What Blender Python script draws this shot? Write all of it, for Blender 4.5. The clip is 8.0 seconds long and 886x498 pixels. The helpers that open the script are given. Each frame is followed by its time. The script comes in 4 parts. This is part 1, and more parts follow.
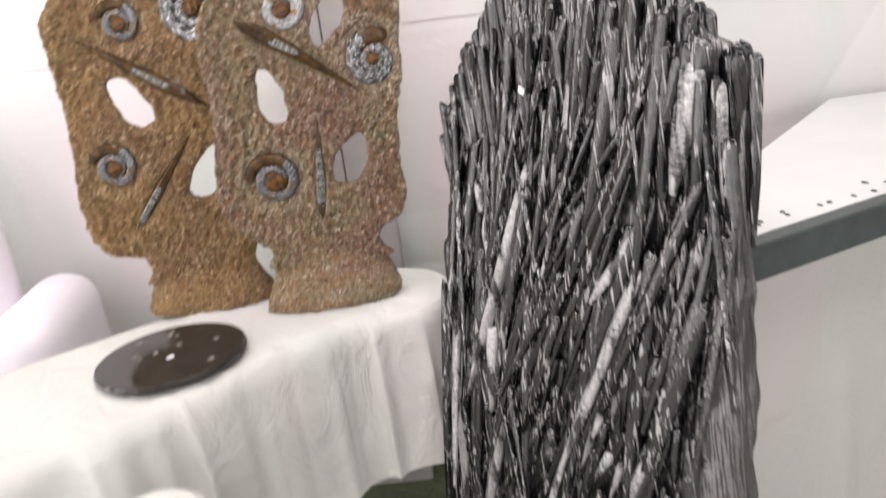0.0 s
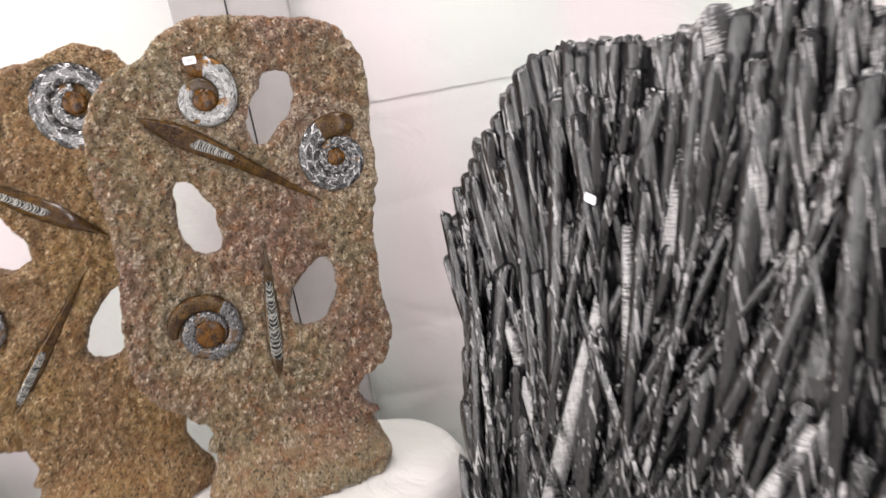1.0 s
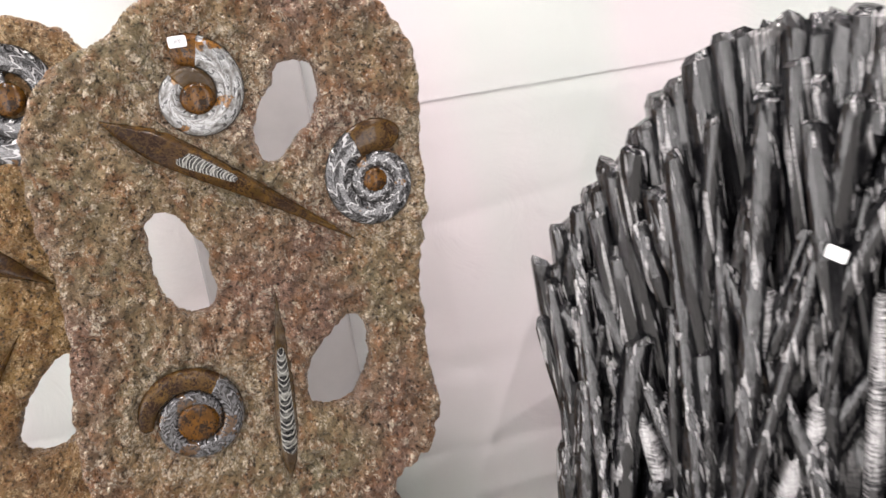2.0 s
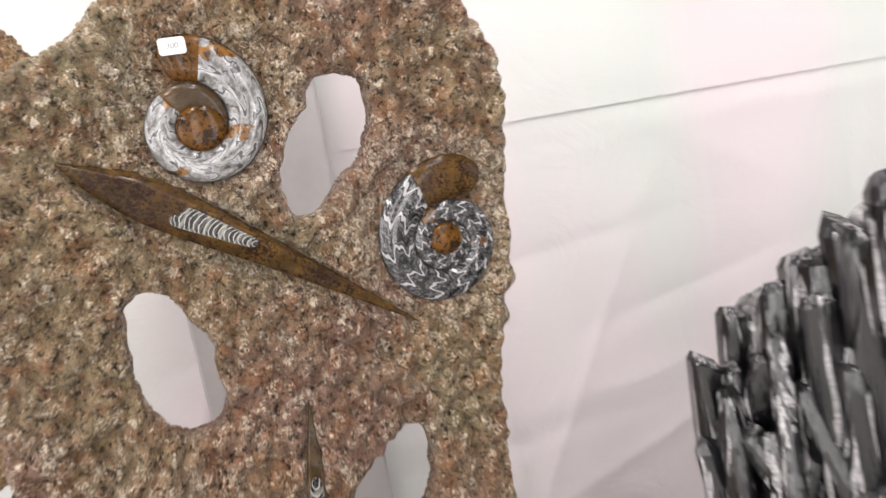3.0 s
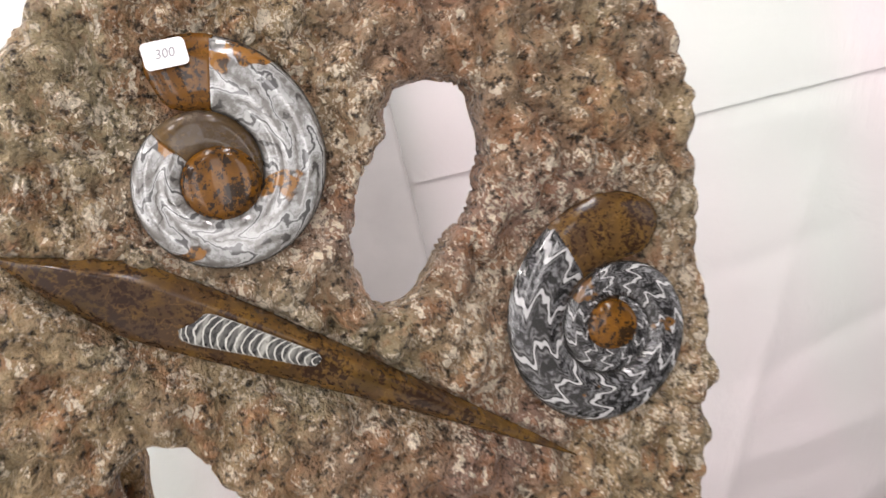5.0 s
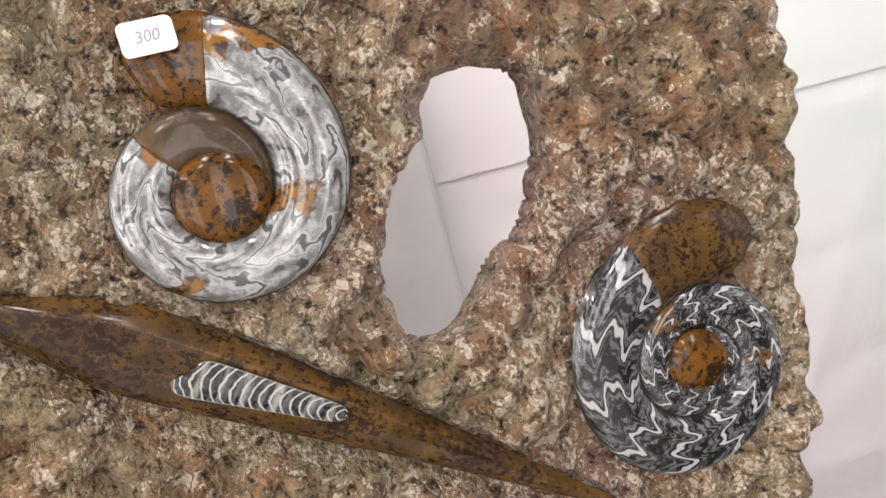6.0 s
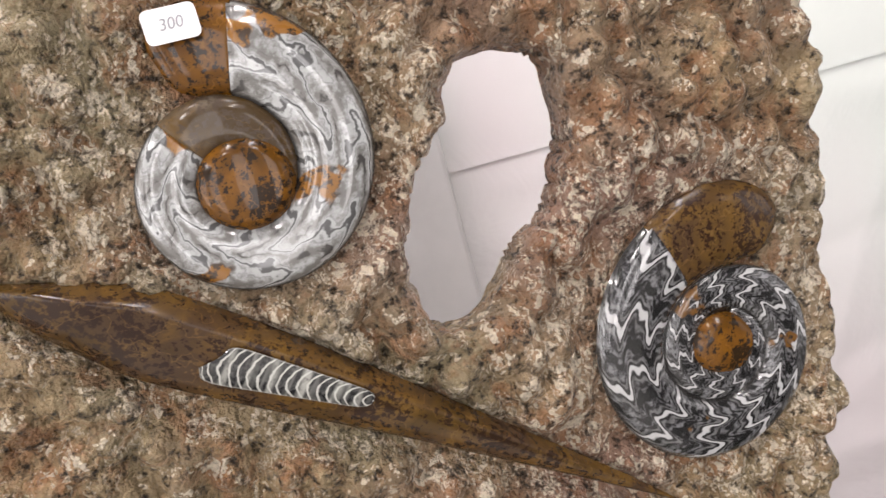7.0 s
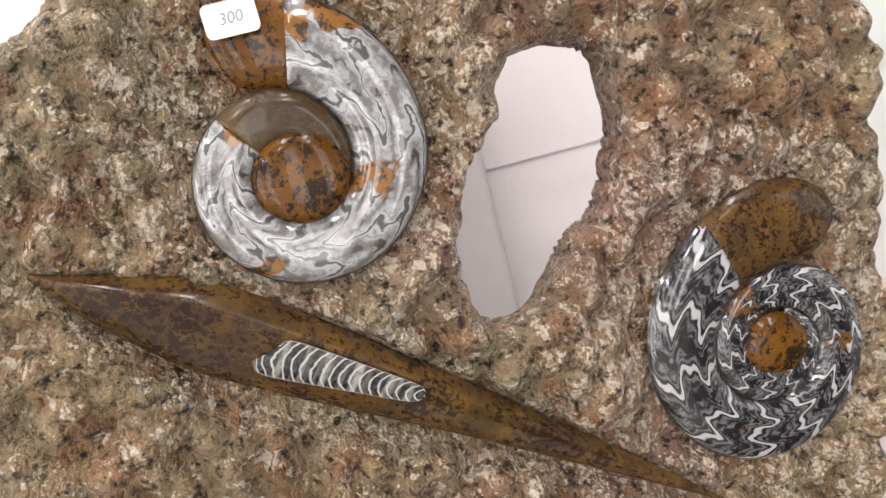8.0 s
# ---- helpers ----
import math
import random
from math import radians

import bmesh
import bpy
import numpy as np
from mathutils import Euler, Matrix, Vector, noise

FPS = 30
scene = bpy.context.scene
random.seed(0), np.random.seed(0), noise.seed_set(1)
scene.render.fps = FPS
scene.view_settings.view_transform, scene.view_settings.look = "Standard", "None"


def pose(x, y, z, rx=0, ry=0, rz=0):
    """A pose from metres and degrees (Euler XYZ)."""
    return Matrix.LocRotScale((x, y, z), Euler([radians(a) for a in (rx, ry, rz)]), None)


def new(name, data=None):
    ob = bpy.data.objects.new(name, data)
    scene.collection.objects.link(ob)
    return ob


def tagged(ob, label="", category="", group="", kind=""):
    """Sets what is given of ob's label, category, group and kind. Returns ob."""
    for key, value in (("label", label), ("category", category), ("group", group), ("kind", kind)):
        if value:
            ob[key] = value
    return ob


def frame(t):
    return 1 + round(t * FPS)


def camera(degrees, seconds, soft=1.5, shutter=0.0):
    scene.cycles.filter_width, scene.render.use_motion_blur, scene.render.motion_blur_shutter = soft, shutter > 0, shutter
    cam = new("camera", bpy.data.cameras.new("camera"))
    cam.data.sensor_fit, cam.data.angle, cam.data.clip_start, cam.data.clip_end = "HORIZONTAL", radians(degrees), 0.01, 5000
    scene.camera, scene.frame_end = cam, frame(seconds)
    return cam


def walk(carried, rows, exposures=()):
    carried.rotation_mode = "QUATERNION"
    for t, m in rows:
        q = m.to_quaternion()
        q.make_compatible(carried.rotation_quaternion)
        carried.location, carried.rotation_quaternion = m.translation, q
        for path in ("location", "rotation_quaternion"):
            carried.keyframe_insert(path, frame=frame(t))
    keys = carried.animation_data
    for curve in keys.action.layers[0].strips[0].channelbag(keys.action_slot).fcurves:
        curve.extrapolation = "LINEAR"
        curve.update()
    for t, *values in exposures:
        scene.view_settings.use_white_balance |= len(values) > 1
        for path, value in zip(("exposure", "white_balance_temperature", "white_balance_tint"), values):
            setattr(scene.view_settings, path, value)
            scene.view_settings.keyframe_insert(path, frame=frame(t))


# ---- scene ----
cam = camera(60.7, 8.0, shutter=0.35)
METRES, EYE, TILT, LEAN, TURN = 1.35, 1.27, -18.45, 7.0, 0.0
ROWS = [
    (0.0, 0.0, 0.0, 0.0, -0.0, 0.0, 0.0),
    (0.1, -0.0140, 0.0262, 0.0205, -1.1, 1.05, 1.5),
    (0.2, -0.0300, 0.0635, 0.0345, -3.4, 2.25, 2.15),
    (0.3, -0.0460, 0.0824, 0.0412, -5.25, 2.8, 2.4),
    (0.5, -0.051, 0.1242, 0.0493, -5.74, 3.74, 2.52),
    (0.7, -0.0578, 0.1775, 0.0625, -5.7, 4.4, 3.1),
    (1.0, -0.076, 0.2683, 0.0899, -5.75, 4.96, 5.06),
    (2.5, -0.1709, 0.5346, 0.1637, -11.3, 6.38, 5.33),
    (3.0, -0.178, 0.6206, 0.1949, -11.64, 7.5, 6.15),
    (3.5, -0.166, 0.705, 0.2017, -10.22, 5.72, 5.96),
    (4.0, -0.16, 0.6684, 0.1758, -8.63, 5.03, 6.45),
    (4.5, -0.1659, 0.7031, 0.2019, -6.95, 7.67, 8.0),
    (5.0, -0.1729, 0.7539, 0.2433, -5.35, 9.26, 8.55),
    (6.5, -0.1764, 0.7964, 0.2594, -3.76, 8.72, 9.24),
    (7.0, -0.1795, 0.7956, 0.2578, -3.29, 8.49, 9.59),
    (7.5, -0.1867, 0.7957, 0.2586, -2.69, 8.33, 9.6),
    (8.0, -0.1858, 0.7964, 0.2583, -1.43, 8.63, 8.72),
]
walk(cam, [(t, pose(0, 0, EYE, TILT, LEAN, TURN) @ pose(METRES * x, METRES * y, METRES * z, 90 + pitch, roll, yaw)) for t, x, y, z, yaw, pitch, roll in ROWS], [(0.0, 0.06), (1.0, 0.07), (2.5, 0.15), (4.0, 0.18), (8.0, 0.18)])

# ---- light ----
world = bpy.data.worlds.new("world")
scene.world = world
world.use_nodes = True
world.node_tree.nodes["Background"].inputs[0].default_value = (1.0, 0.98, 0.97, 1)
world.node_tree.nodes["Background"].inputs[1].default_value = 0.3
LAMPS = [(-1.7, -0.9), (-0.6, -0.9), (0.6, -0.6), (-1.9, 0.6), (-0.5, 1.15), (0.3, 1.1)]
for lx, ly in LAMPS:
    data = bpy.data.lights.new("tube_lamp", "AREA")
    data.shape, data.size, data.size_y, data.energy = "RECTANGLE", 0.12, 1.2, 16.5
    data.color = (1.0, 0.925, 0.92)
    lamp = new("tube_lamp", data)
    lamp.matrix_world = pose(lx, ly, 2.72)

# daylight through the hall's tall windows; the east row is added fill
SOUTH_WINDOWS, WEST_WINDOWS, ADDED_EAST_WINDOWS = (-2.3, -1.1, 0.1, 1.3), (-2.1, -1.35, -0.6, 0.15, 0.9), (-2.2, -1.4, -0.6, 0.2)
WINDOW_W, WINDOW_LO, WINDOW_HI = 0.45, 0.15, 2.5
for wx, wy, turn in [(x, -2.99, 0) for x in SOUTH_WINDOWS] + [(-3.19, y, -90) for y in WEST_WINDOWS] + [(3.19, y, 90) for y in ADDED_EAST_WINDOWS]:
    data = bpy.data.lights.new("window_light", "AREA")
    data.shape, data.size, data.size_y, data.energy = "RECTANGLE", WINDOW_W, WINDOW_HI - WINDOW_LO, 7 if wx > 3 else 18
    data.color = (1.0, 0.945, 0.945)
    lamp = new("window_light", data)
    lamp.matrix_world = pose(wx, wy, (WINDOW_LO + WINDOW_HI) / 2, 0, 0, turn) @ pose(0, 0, 0, 90, 0, 0)

# ---- materials ----


def material(name, color, rough=0.6, metal=0.0):
    m = bpy.data.materials.new(name)
    m.use_nodes = True
    b = m.node_tree.nodes["Principled BSDF"]
    b.inputs["Base Color"].default_value = (*color, 1)
    b.inputs["Roughness"].default_value = rough
    b.inputs["Metallic"].default_value = metal
    return m


class Nodes:
    """Short-hand for a material's node tree."""

    def __init__(self, m):
        self.t = m.node_tree
        self.b = self.t.nodes["Principled BSDF"]

    def put(self, into, value):
        if isinstance(value, (int, float)):
            into.default_value = value
        elif isinstance(value, tuple):
            into.default_value = value if len(value) == len(into.default_value) else (*value, 1)
        else:
            self.t.links.new(value, into)

    def coord(self, which="Object"):
        return self.t.nodes.new("ShaderNodeTexCoord").outputs[which]

    def mapping(self, v, scale=(1, 1, 1), rot=(0, 0, 0), loc=(0, 0, 0)):
        n = self.t.nodes.new("ShaderNodeMapping")
        self.put(n.inputs["Vector"], v)
        n.inputs["Scale"].default_value, n.inputs["Rotation"].default_value, n.inputs["Location"].default_value = scale, rot, loc
        return n.outputs[0]

    def noise(self, v, scale, detail=3.0, rough=0.5, distort=0.0):
        n = self.t.nodes.new("ShaderNodeTexNoise")
        self.put(n.inputs["Vector"], v)
        for key, value in (("Scale", scale), ("Detail", detail), ("Roughness", rough), ("Distortion", distort)):
            self.put(n.inputs[key], value)
        return n.outputs["Fac"]

    def voronoi(self, v, scale, feature="F1", out="Distance", randomness=1.0):
        n = self.t.nodes.new("ShaderNodeTexVoronoi")
        n.feature = feature
        self.put(n.inputs["Vector"], v)
        n.inputs["Scale"].default_value, n.inputs["Randomness"].default_value = scale, randomness
        return n.outputs[out]

    def math(self, op, a, b=0.0, c=0.0):
        n = self.t.nodes.new("ShaderNodeMath")
        n.operation = op
        for i, x in enumerate((a, b, c)):
            self.put(n.inputs[i], x)
        return n.outputs[0]

    def ramp(self, fac, stops, mode="LINEAR"):
        n = self.t.nodes.new("ShaderNodeValToRGB")
        n.color_ramp.interpolation = mode
        e = n.color_ramp.elements
        while len(e) < len(stops):
            e.new(0.5)
        for k, (p, c) in zip(e, stops):
            k.position = p
            k.color = (c, c, c, 1) if isinstance(c, (int, float)) else (*c, 1)
        self.put(n.inputs[0], fac)
        return n.outputs[0]

    def mix(self, fac, a, b, blend="MIX"):
        n = self.t.nodes.new("ShaderNodeMix")
        n.data_type, n.blend_type = "RGBA", blend
        self.put(n.inputs[0], fac)
        self.put(n.inputs[6], a)
        self.put(n.inputs[7], b)
        return n.outputs[2]

    def bump(self, height, strength=0.5, distance=0.002, normal=None):
        n = self.t.nodes.new("ShaderNodeBump")
        n.inputs["Strength"].default_value, n.inputs["Distance"].default_value = strength, distance
        self.put(n.inputs["Height"], height)
        if normal is not None:
            self.put(n.inputs["Normal"], normal)
        return n.outputs[0]

    def set(self, **kw):
        for key, value in kw.items():
            self.put(self.b.inputs[key.replace("_", " ")], value)


def pecked_stone(name, grey, warm, rust, dusk, fleck):
    """Chiselled limestone: crumbly chips in grey, tan, rust and dusky brown, with small pale flecks, some of them
    painted glints on the pecks.
    """
    m = material(name, grey, 0.55)
    n = Nodes(m)
    v = n.coord()
    warp = n.t.nodes.new("ShaderNodeTexNoise")
    n.put(warp.inputs["Vector"], v)
    warp.inputs["Scale"].default_value, warp.inputs["Detail"].default_value = 230.0, 3.0
    shift = n.mix(0.011, v, warp.outputs["Color"], "ADD")
    big = n.noise(v, 9.0, 4.0, 0.6)
    mid = n.noise(v, 46.0, 5.0, 0.7, 0.6)
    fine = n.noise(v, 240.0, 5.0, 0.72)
    dust = n.noise(v, 800.0, 3.0, 0.7)
    chips = n.voronoi(shift, 130.0, out="Color")
    facet = n.voronoi(shift, 130.0)
    splinter = n.voronoi(n.mapping(shift, (1.0, 0.7, 1.0), (0, 0, 0.5), (0.2, 0.5, 0)), 310.0)
    flake = n.voronoi(n.mapping(shift, loc=(0.3, 0.1, 0.2)), 620.0, out="Color")
    base = n.mix(n.ramp(big, [(0.36, 0.0), (0.60, 1.0)]), grey, warm)
    base = n.mix(n.ramp(n.noise(n.mapping(v, loc=(3, 1, 2)), 7.0, 3.0), [(0.46, 0.0), (0.62, 0.8)]), base, dusk)
    base = n.mix(n.ramp(mid, [(0.48, 0.0), (0.62, 0.75)]), base, rust)
    # crevice shade painted in: near-black where the fine bump noise is low
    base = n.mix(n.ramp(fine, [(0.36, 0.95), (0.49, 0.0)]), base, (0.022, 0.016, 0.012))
    tone = n.math("ADD", n.math("MULTIPLY", n.ramp(chips, [(0.0, 0.72), (1.0, 1.4)]), 0.62), n.math("MULTIPLY", n.ramp(flake, [(0.0, 0.7), (1.0, 1.4)]), 0.45))
    base = n.mix(1.0, base, tone, "MULTIPLY")
    fresh = n.t.nodes.new("ShaderNodeAttribute")
    fresh.attribute_name = "fresh"
    peck_glint = n.t.nodes.new("ShaderNodeAttribute")
    peck_glint.attribute_name = "peck_glint"
    # more pale flecks at fresh cuts and at the painted glints
    fleck_boost = n.math("ADD", n.math("MULTIPLY", fresh.outputs["Fac"], 0.13), n.math("MULTIPLY", peck_glint.outputs["Fac"], 0.14))
    total = None
    for sx, sy, gate, size in ((200, 105, 70.0, 0.40), (430, 230, 115.0, 0.42)):
        d = n.voronoi(n.mapping(shift, (sx, sy, sx), (0, 0, 0.25)), 1.0)
        on = n.math("ADD", n.noise(n.mapping(v, loc=(sx, 0, 0)), gate, 1.0), fleck_boost)
        on = n.math("ADD", on, n.math("MULTIPLY", n.math("SUBTRACT", big, 0.5), 0.2))
        reach = n.math("MULTIPLY", n.ramp(on, [(0.54, 0.0), (0.62, 1.0)]), size)
        k = n.ramp(n.math("SUBTRACT", reach, d), [(0.0, 0.0), (0.05, 1.0)])
        total = k if total is None else n.math("MAXIMUM", total, k)
    wisp = n.math("ABSOLUTE", n.math("SUBTRACT", n.noise(n.mapping(v, (1.5, 0.8, 1.2), loc=(0.7, 0.2, 0)), 150.0, 4.0, 0.6, 0.7), 0.5))
    where = n.math("ADD", n.noise(n.mapping(v, loc=(4.0, 2.0, 0)), 85.0, 2.0), n.math("MULTIPLY", fleck_boost, 0.7))
    wisp = n.math("MULTIPLY", n.ramp(wisp, [(0.008, 1.0), (0.028, 0.0)]), n.ramp(where, [(0.58, 0.0), (0.63, 0.8)]))
    total = n.math("MULTIPLY", n.math("MAXIMUM", total, wisp), n.ramp(fine, [(0.40, 0.05), (0.50, 1.0)]))
    base = n.mix(n.math("MULTIPLY", total, 0.95), base, n.mix(n.ramp(dust, [(0.3, 0.0), (0.5, 1.0)]), tuple(c * 0.75 for c in fleck), fleck))
    n.set(Base_Color=base)
    n.set(Roughness=n.ramp(flake, [(0.1, 0.2), (0.8, 0.5)]))
    h = n.math("ADD", n.math("MULTIPLY", facet, -1.5), n.math("MULTIPLY", mid, 1.2))
    h = n.math("ADD", h, n.math("MULTIPLY", splinter, -0.7))
    h = n.math("ADD", h, n.math("ADD", n.math("MULTIPLY", fine, 1.2), n.math("MULTIPLY", flake, 0.3)))
    h = n.math("ADD", h, n.math("MULTIPLY", dust, 0.35))
    n.set(Normal=n.bump(h, 1.0, 0.0085))
    return m


def suture_shell(name, pale, grey, dark, ochre, per_turn, amp, zig, line, fill, patches=0.64, stray=0.25):
    """Polished shell in section: thin wandering suture lines cross the whorl, with dark filling in their folds (UV: turns along, share across)."""
    m = material(name, pale, 0.14)
    n = Nodes(m)
    sep = n.t.nodes.new("ShaderNodeSeparateXYZ")
    n.put(sep.inputs[0], n.coord("UV"))
    f, across = sep.outputs[0], sep.outputs[1]
    obj = n.coord()
    wob = n.noise(obj, 75.0, 3.0, 0.55)
    wob2 = n.noise(n.mapping(obj, loc=(1.7, 0.4, 0)), 170.0, 3.0, 0.6)
    bend = n.math("MULTIPLY_ADD", across, zig, n.math("MULTIPLY", wob, stray * 10.0))
    fold = n.math("ADD", n.math("SINE", bend), n.math("MULTIPLY", n.math("SINE", n.math("MULTIPLY", bend, 2.3)), 0.42))
    ph = n.math("MULTIPLY_ADD", f, per_turn, n.math("MULTIPLY", fold, amp))
    ph = n.math("ADD", ph, n.math("ADD", n.math("MULTIPLY", wob, stray * 3.0), n.math("MULTIPLY", wob2, stray * 1.6)))
    ring = n.math("FRACT", ph)
    gap = n.math("ABSOLUTE", n.math("SUBTRACT", ring, 0.5))
    echo = n.math("ABSOLUTE", n.math("SUBTRACT", gap, 0.19))
    mottle = n.noise(obj, 330.0, 4.0, 0.7)
    field = n.math("ADD", n.math("MULTIPLY", mottle, 0.75), n.math("MULTIPLY", gap, 0.8))
    base = n.mix(n.ramp(field, fill), pale, grey)
    base = n.mix(n.ramp(n.math("ADD", gap, n.math("MULTIPLY", n.math("SUBTRACT", wob2, 0.5), 0.5)), [(line[2], 0.0), (line[2] + 0.05, 1.0)]), base, dark)
    base = n.mix(n.ramp(gap, [(line[0], 1.0), (line[0] + 0.035, 0.0)]), base, line[3])
    base = n.mix(n.math("MULTIPLY", n.ramp(echo, [(line[1], 1.0), (line[1] + 0.03, 0.0)]), n.ramp(mottle, [(0.35, 0.3), (0.55, 1.0)])), base, line[4])
    cloud = n.noise(obj, 260.0, 5.0, 0.65)
    stain = n.mix(n.ramp(cloud, [(0.5, 0.0), (0.56, 0.9)]), ochre, (0.02, 0.013, 0.008))
    base = n.mix(n.ramp(n.noise(n.mapping(obj, loc=(0.9, 2.1, 0)), 38.0, 3.0, 0.55), [(patches, 0.0), (patches + 0.015, 0.95)]), base, stain)
    rim = n.math("ABSOLUTE", n.math("SUBTRACT", across, 0.5))
    base = n.mix(n.ramp(rim, [(0.445, 0.0), (0.48, 0.9)]), base, (0.03, 0.028, 0.026))
    n.set(Base_Color=base, Coat_Weight=0.8, Coat_Roughness=0.03, Roughness=0.2)
    n.set(Normal=n.bump(n.noise(obj, 90.0, 2.0), 0.10, 0.001))
    return m


def polished_fill(name, a, b, spots):
    """Polished brown calcite that fills a fossil: cloudy, with dark speckles and fine veins."""
    m = material(name, a, 0.15)
    n = Nodes(m)
    v = n.coord()
    col = n.mix(n.ramp(n.noise(v, 48.0, 4.0, 0.62, 0.8), [(0.38, 0.0), (0.60, 1.0)]), a, b)
    col = n.mix(n.ramp(n.noise(n.mapping(v, loc=(2.0, 1.0, 0)), 26.0, 3.0, 0.6), [(0.52, 0.0), (0.60, 0.75)]), col, tuple(c * 0.42 for c in a))
    speck = n.math("ADD", n.noise(v, 420.0, 4.0, 0.7), n.math("MULTIPLY", n.math("SUBTRACT", n.noise(v, 70.0, 2.0), 0.5), 0.5))
    col = n.mix(n.ramp(speck, [(0.515, 0.0), (0.55, 0.92)]), col, spots)
    vein = n.math("ABSOLUTE", n.math("SUBTRACT", n.noise(n.mapping(v, loc=(0, 5.0, 0)), 85.0, 3.0, 0.55), 0.5))
    col = n.mix(n.ramp(vein, [(0.003, 0.35), (0.010, 0.0)]), col, tuple(min(1.0, c * 1.6 + 0.01) for c in a))
    n.set(Base_Color=col, Coat_Weight=0.22, Coat_Roughness=0.03, Roughness=0.25, Specular_IOR_Level=0.18)
    n.set(Normal=n.bump(n.noise(v, 160.0, 3.0), 0.15, 0.001))
    return m


def chambered(name):
    """White and black septa across a straight shell (UV: along, across)."""
    m = material(name, (0.6, 0.6, 0.57), 0.14)
    n = Nodes(m)
    uv = n.coord("UV")
    sep = n.t.nodes.new("ShaderNodeSeparateXYZ")
    n.put(sep.inputs[0], uv)
    obj = n.coord()
    bow = n.math("POWER", n.math("SUBTRACT", sep.outputs[1], 0.5), 2.0)
    ph = n.math("MULTIPLY_ADD", sep.outputs[0], 17.0, n.math("MULTIPLY", bow, -4.0))
    ph = n.math("ADD", ph, n.math("MULTIPLY", n.noise(obj, 140.0, 3.0), 1.1))
    ring = n.math("FRACT", ph)
    tone = n.noise(n.mapping(n.coord("UV"), (15.0, 0.3, 1)), 1.0, 1.0)
    room = n.mix(n.ramp(tone, [(0.48, 0.0), (0.66, 1.0)]), (0.016, 0.016, 0.018), (0.33, 0.33, 0.30))
    room = n.mix(n.ramp(n.noise(obj, 480.0, 3.0), [(0.48, 0.0), (0.62, 0.7)]), room, (0.09, 0.09, 0.085))
    wall = n.math("ABSOLUTE", n.math("SUBTRACT", ring, 0.5))
    col = n.mix(n.ramp(wall, [(0.06, 1.0), (0.15, 0.0)]), room, (0.50, 0.50, 0.46))
    side = n.math("ABSOLUTE", n.math("SUBTRACT", sep.outputs[1], 0.5))
    col = n.mix(n.ramp(side, [(0.46, 0.0), (0.485, 0.6)]), col, (0.35, 0.34, 0.30))
    n.set(Base_Color=col, Coat_Weight=0.6, Coat_Roughness=0.05)
    return m


def black_crystal(name, low, high, pale, share, blades):
    """Glossy striated crystal: facets broken by long grooves, with highlights painted as pale streaks; some blades are
    pale and fibrous, with fine breaks across.
    """
    m = material(name, low, 0.2)
    n = Nodes(m)
    geo = n.t.nodes.new("ShaderNodeNewGeometry")
    v = geo.outputs["Position"]
    info = n.t.nodes.new("ShaderNodeObjectInfo")
    own = n.math("FRACT", n.math("ADD", info.outputs["Random"], geo.outputs["Random Per Island"]))
    tilt = n.mapping(v, (1, 1, 1), (0.0, 0.12, 0.0))
    groove = n.noise(n.mapping(tilt, (240, 240, 6)), 1.0, 2.0, 0.5)
    grain = n.noise(n.mapping(tilt, (800, 800, 45)), 1.0, 3.0, 0.6)
    cross = n.noise(n.mapping(tilt, (90, 90, 620)), 1.0, 3.0, 0.65)
    chip = n.noise(n.mapping(tilt, (55, 55, 11)), 1.0, 3.0, 0.55)
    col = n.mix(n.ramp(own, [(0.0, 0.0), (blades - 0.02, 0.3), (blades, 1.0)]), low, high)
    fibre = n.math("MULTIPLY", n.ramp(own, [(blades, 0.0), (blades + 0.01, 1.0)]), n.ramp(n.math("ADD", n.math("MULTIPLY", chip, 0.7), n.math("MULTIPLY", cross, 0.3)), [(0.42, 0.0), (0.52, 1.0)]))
    # long pale glints put into the colour, joined with the fibrous blades
    glint_fibre = n.math("ADD", n.math("MULTIPLY", groove, 0.6), n.math("MULTIPLY", chip, 0.4))
    glint_fibre = n.math("MAXIMUM", n.ramp(glint_fibre, [(share, 0.0), (share + 0.03, 0.8)]), fibre)
    glint_fibre = n.math("MULTIPLY", glint_fibre, n.ramp(n.math("ADD", n.math("MULTIPLY", grain, 0.7), n.math("MULTIPLY", cross, 0.7)), [(0.5, 0.25), (0.9, 1.0)]))
    n.set(Base_Color=n.mix(glint_fibre, col, pale), IOR=1.75, Roughness=n.ramp(chip, [(0.42, 0.06), (0.66, 0.18)]))
    h = n.math("ADD", n.math("MULTIPLY", groove, 1.0), n.math("ADD", n.math("MULTIPLY", grain, 0.10), n.math("MULTIPLY", n.math("MULTIPLY", cross, glint_fibre), 0.25)))
    n.set(Normal=n.bump(h, 0.45, 0.0035))
    return m


def cloth(name, color, tint, creased):
    m = material(name, color, 0.85)
    n = Nodes(m)
    v = n.coord()
    col = n.mix(n.ramp(n.noise(n.mapping(v, (3.2, 3.2, 0.9), (0, 0, 0), (0.35, 0, 0)), 1.0, 2.0), [(0.42, 0.0), (0.58, 0.9)]), color, tint)
    n.set(Base_Color=col, Sheen_Weight=0.15)
    weave = n.noise(v, 900.0, 2.0)
    crease = n.noise(n.mapping(v, (1, 1, 1), (0.3, 0.4, 0.2)), 7.0, 4.0, 0.6, 1.2)
    n.set(Normal=n.bump(n.math("ADD", n.math("MULTIPLY", weave, 0.03), crease), creased, 0.025))
    return m


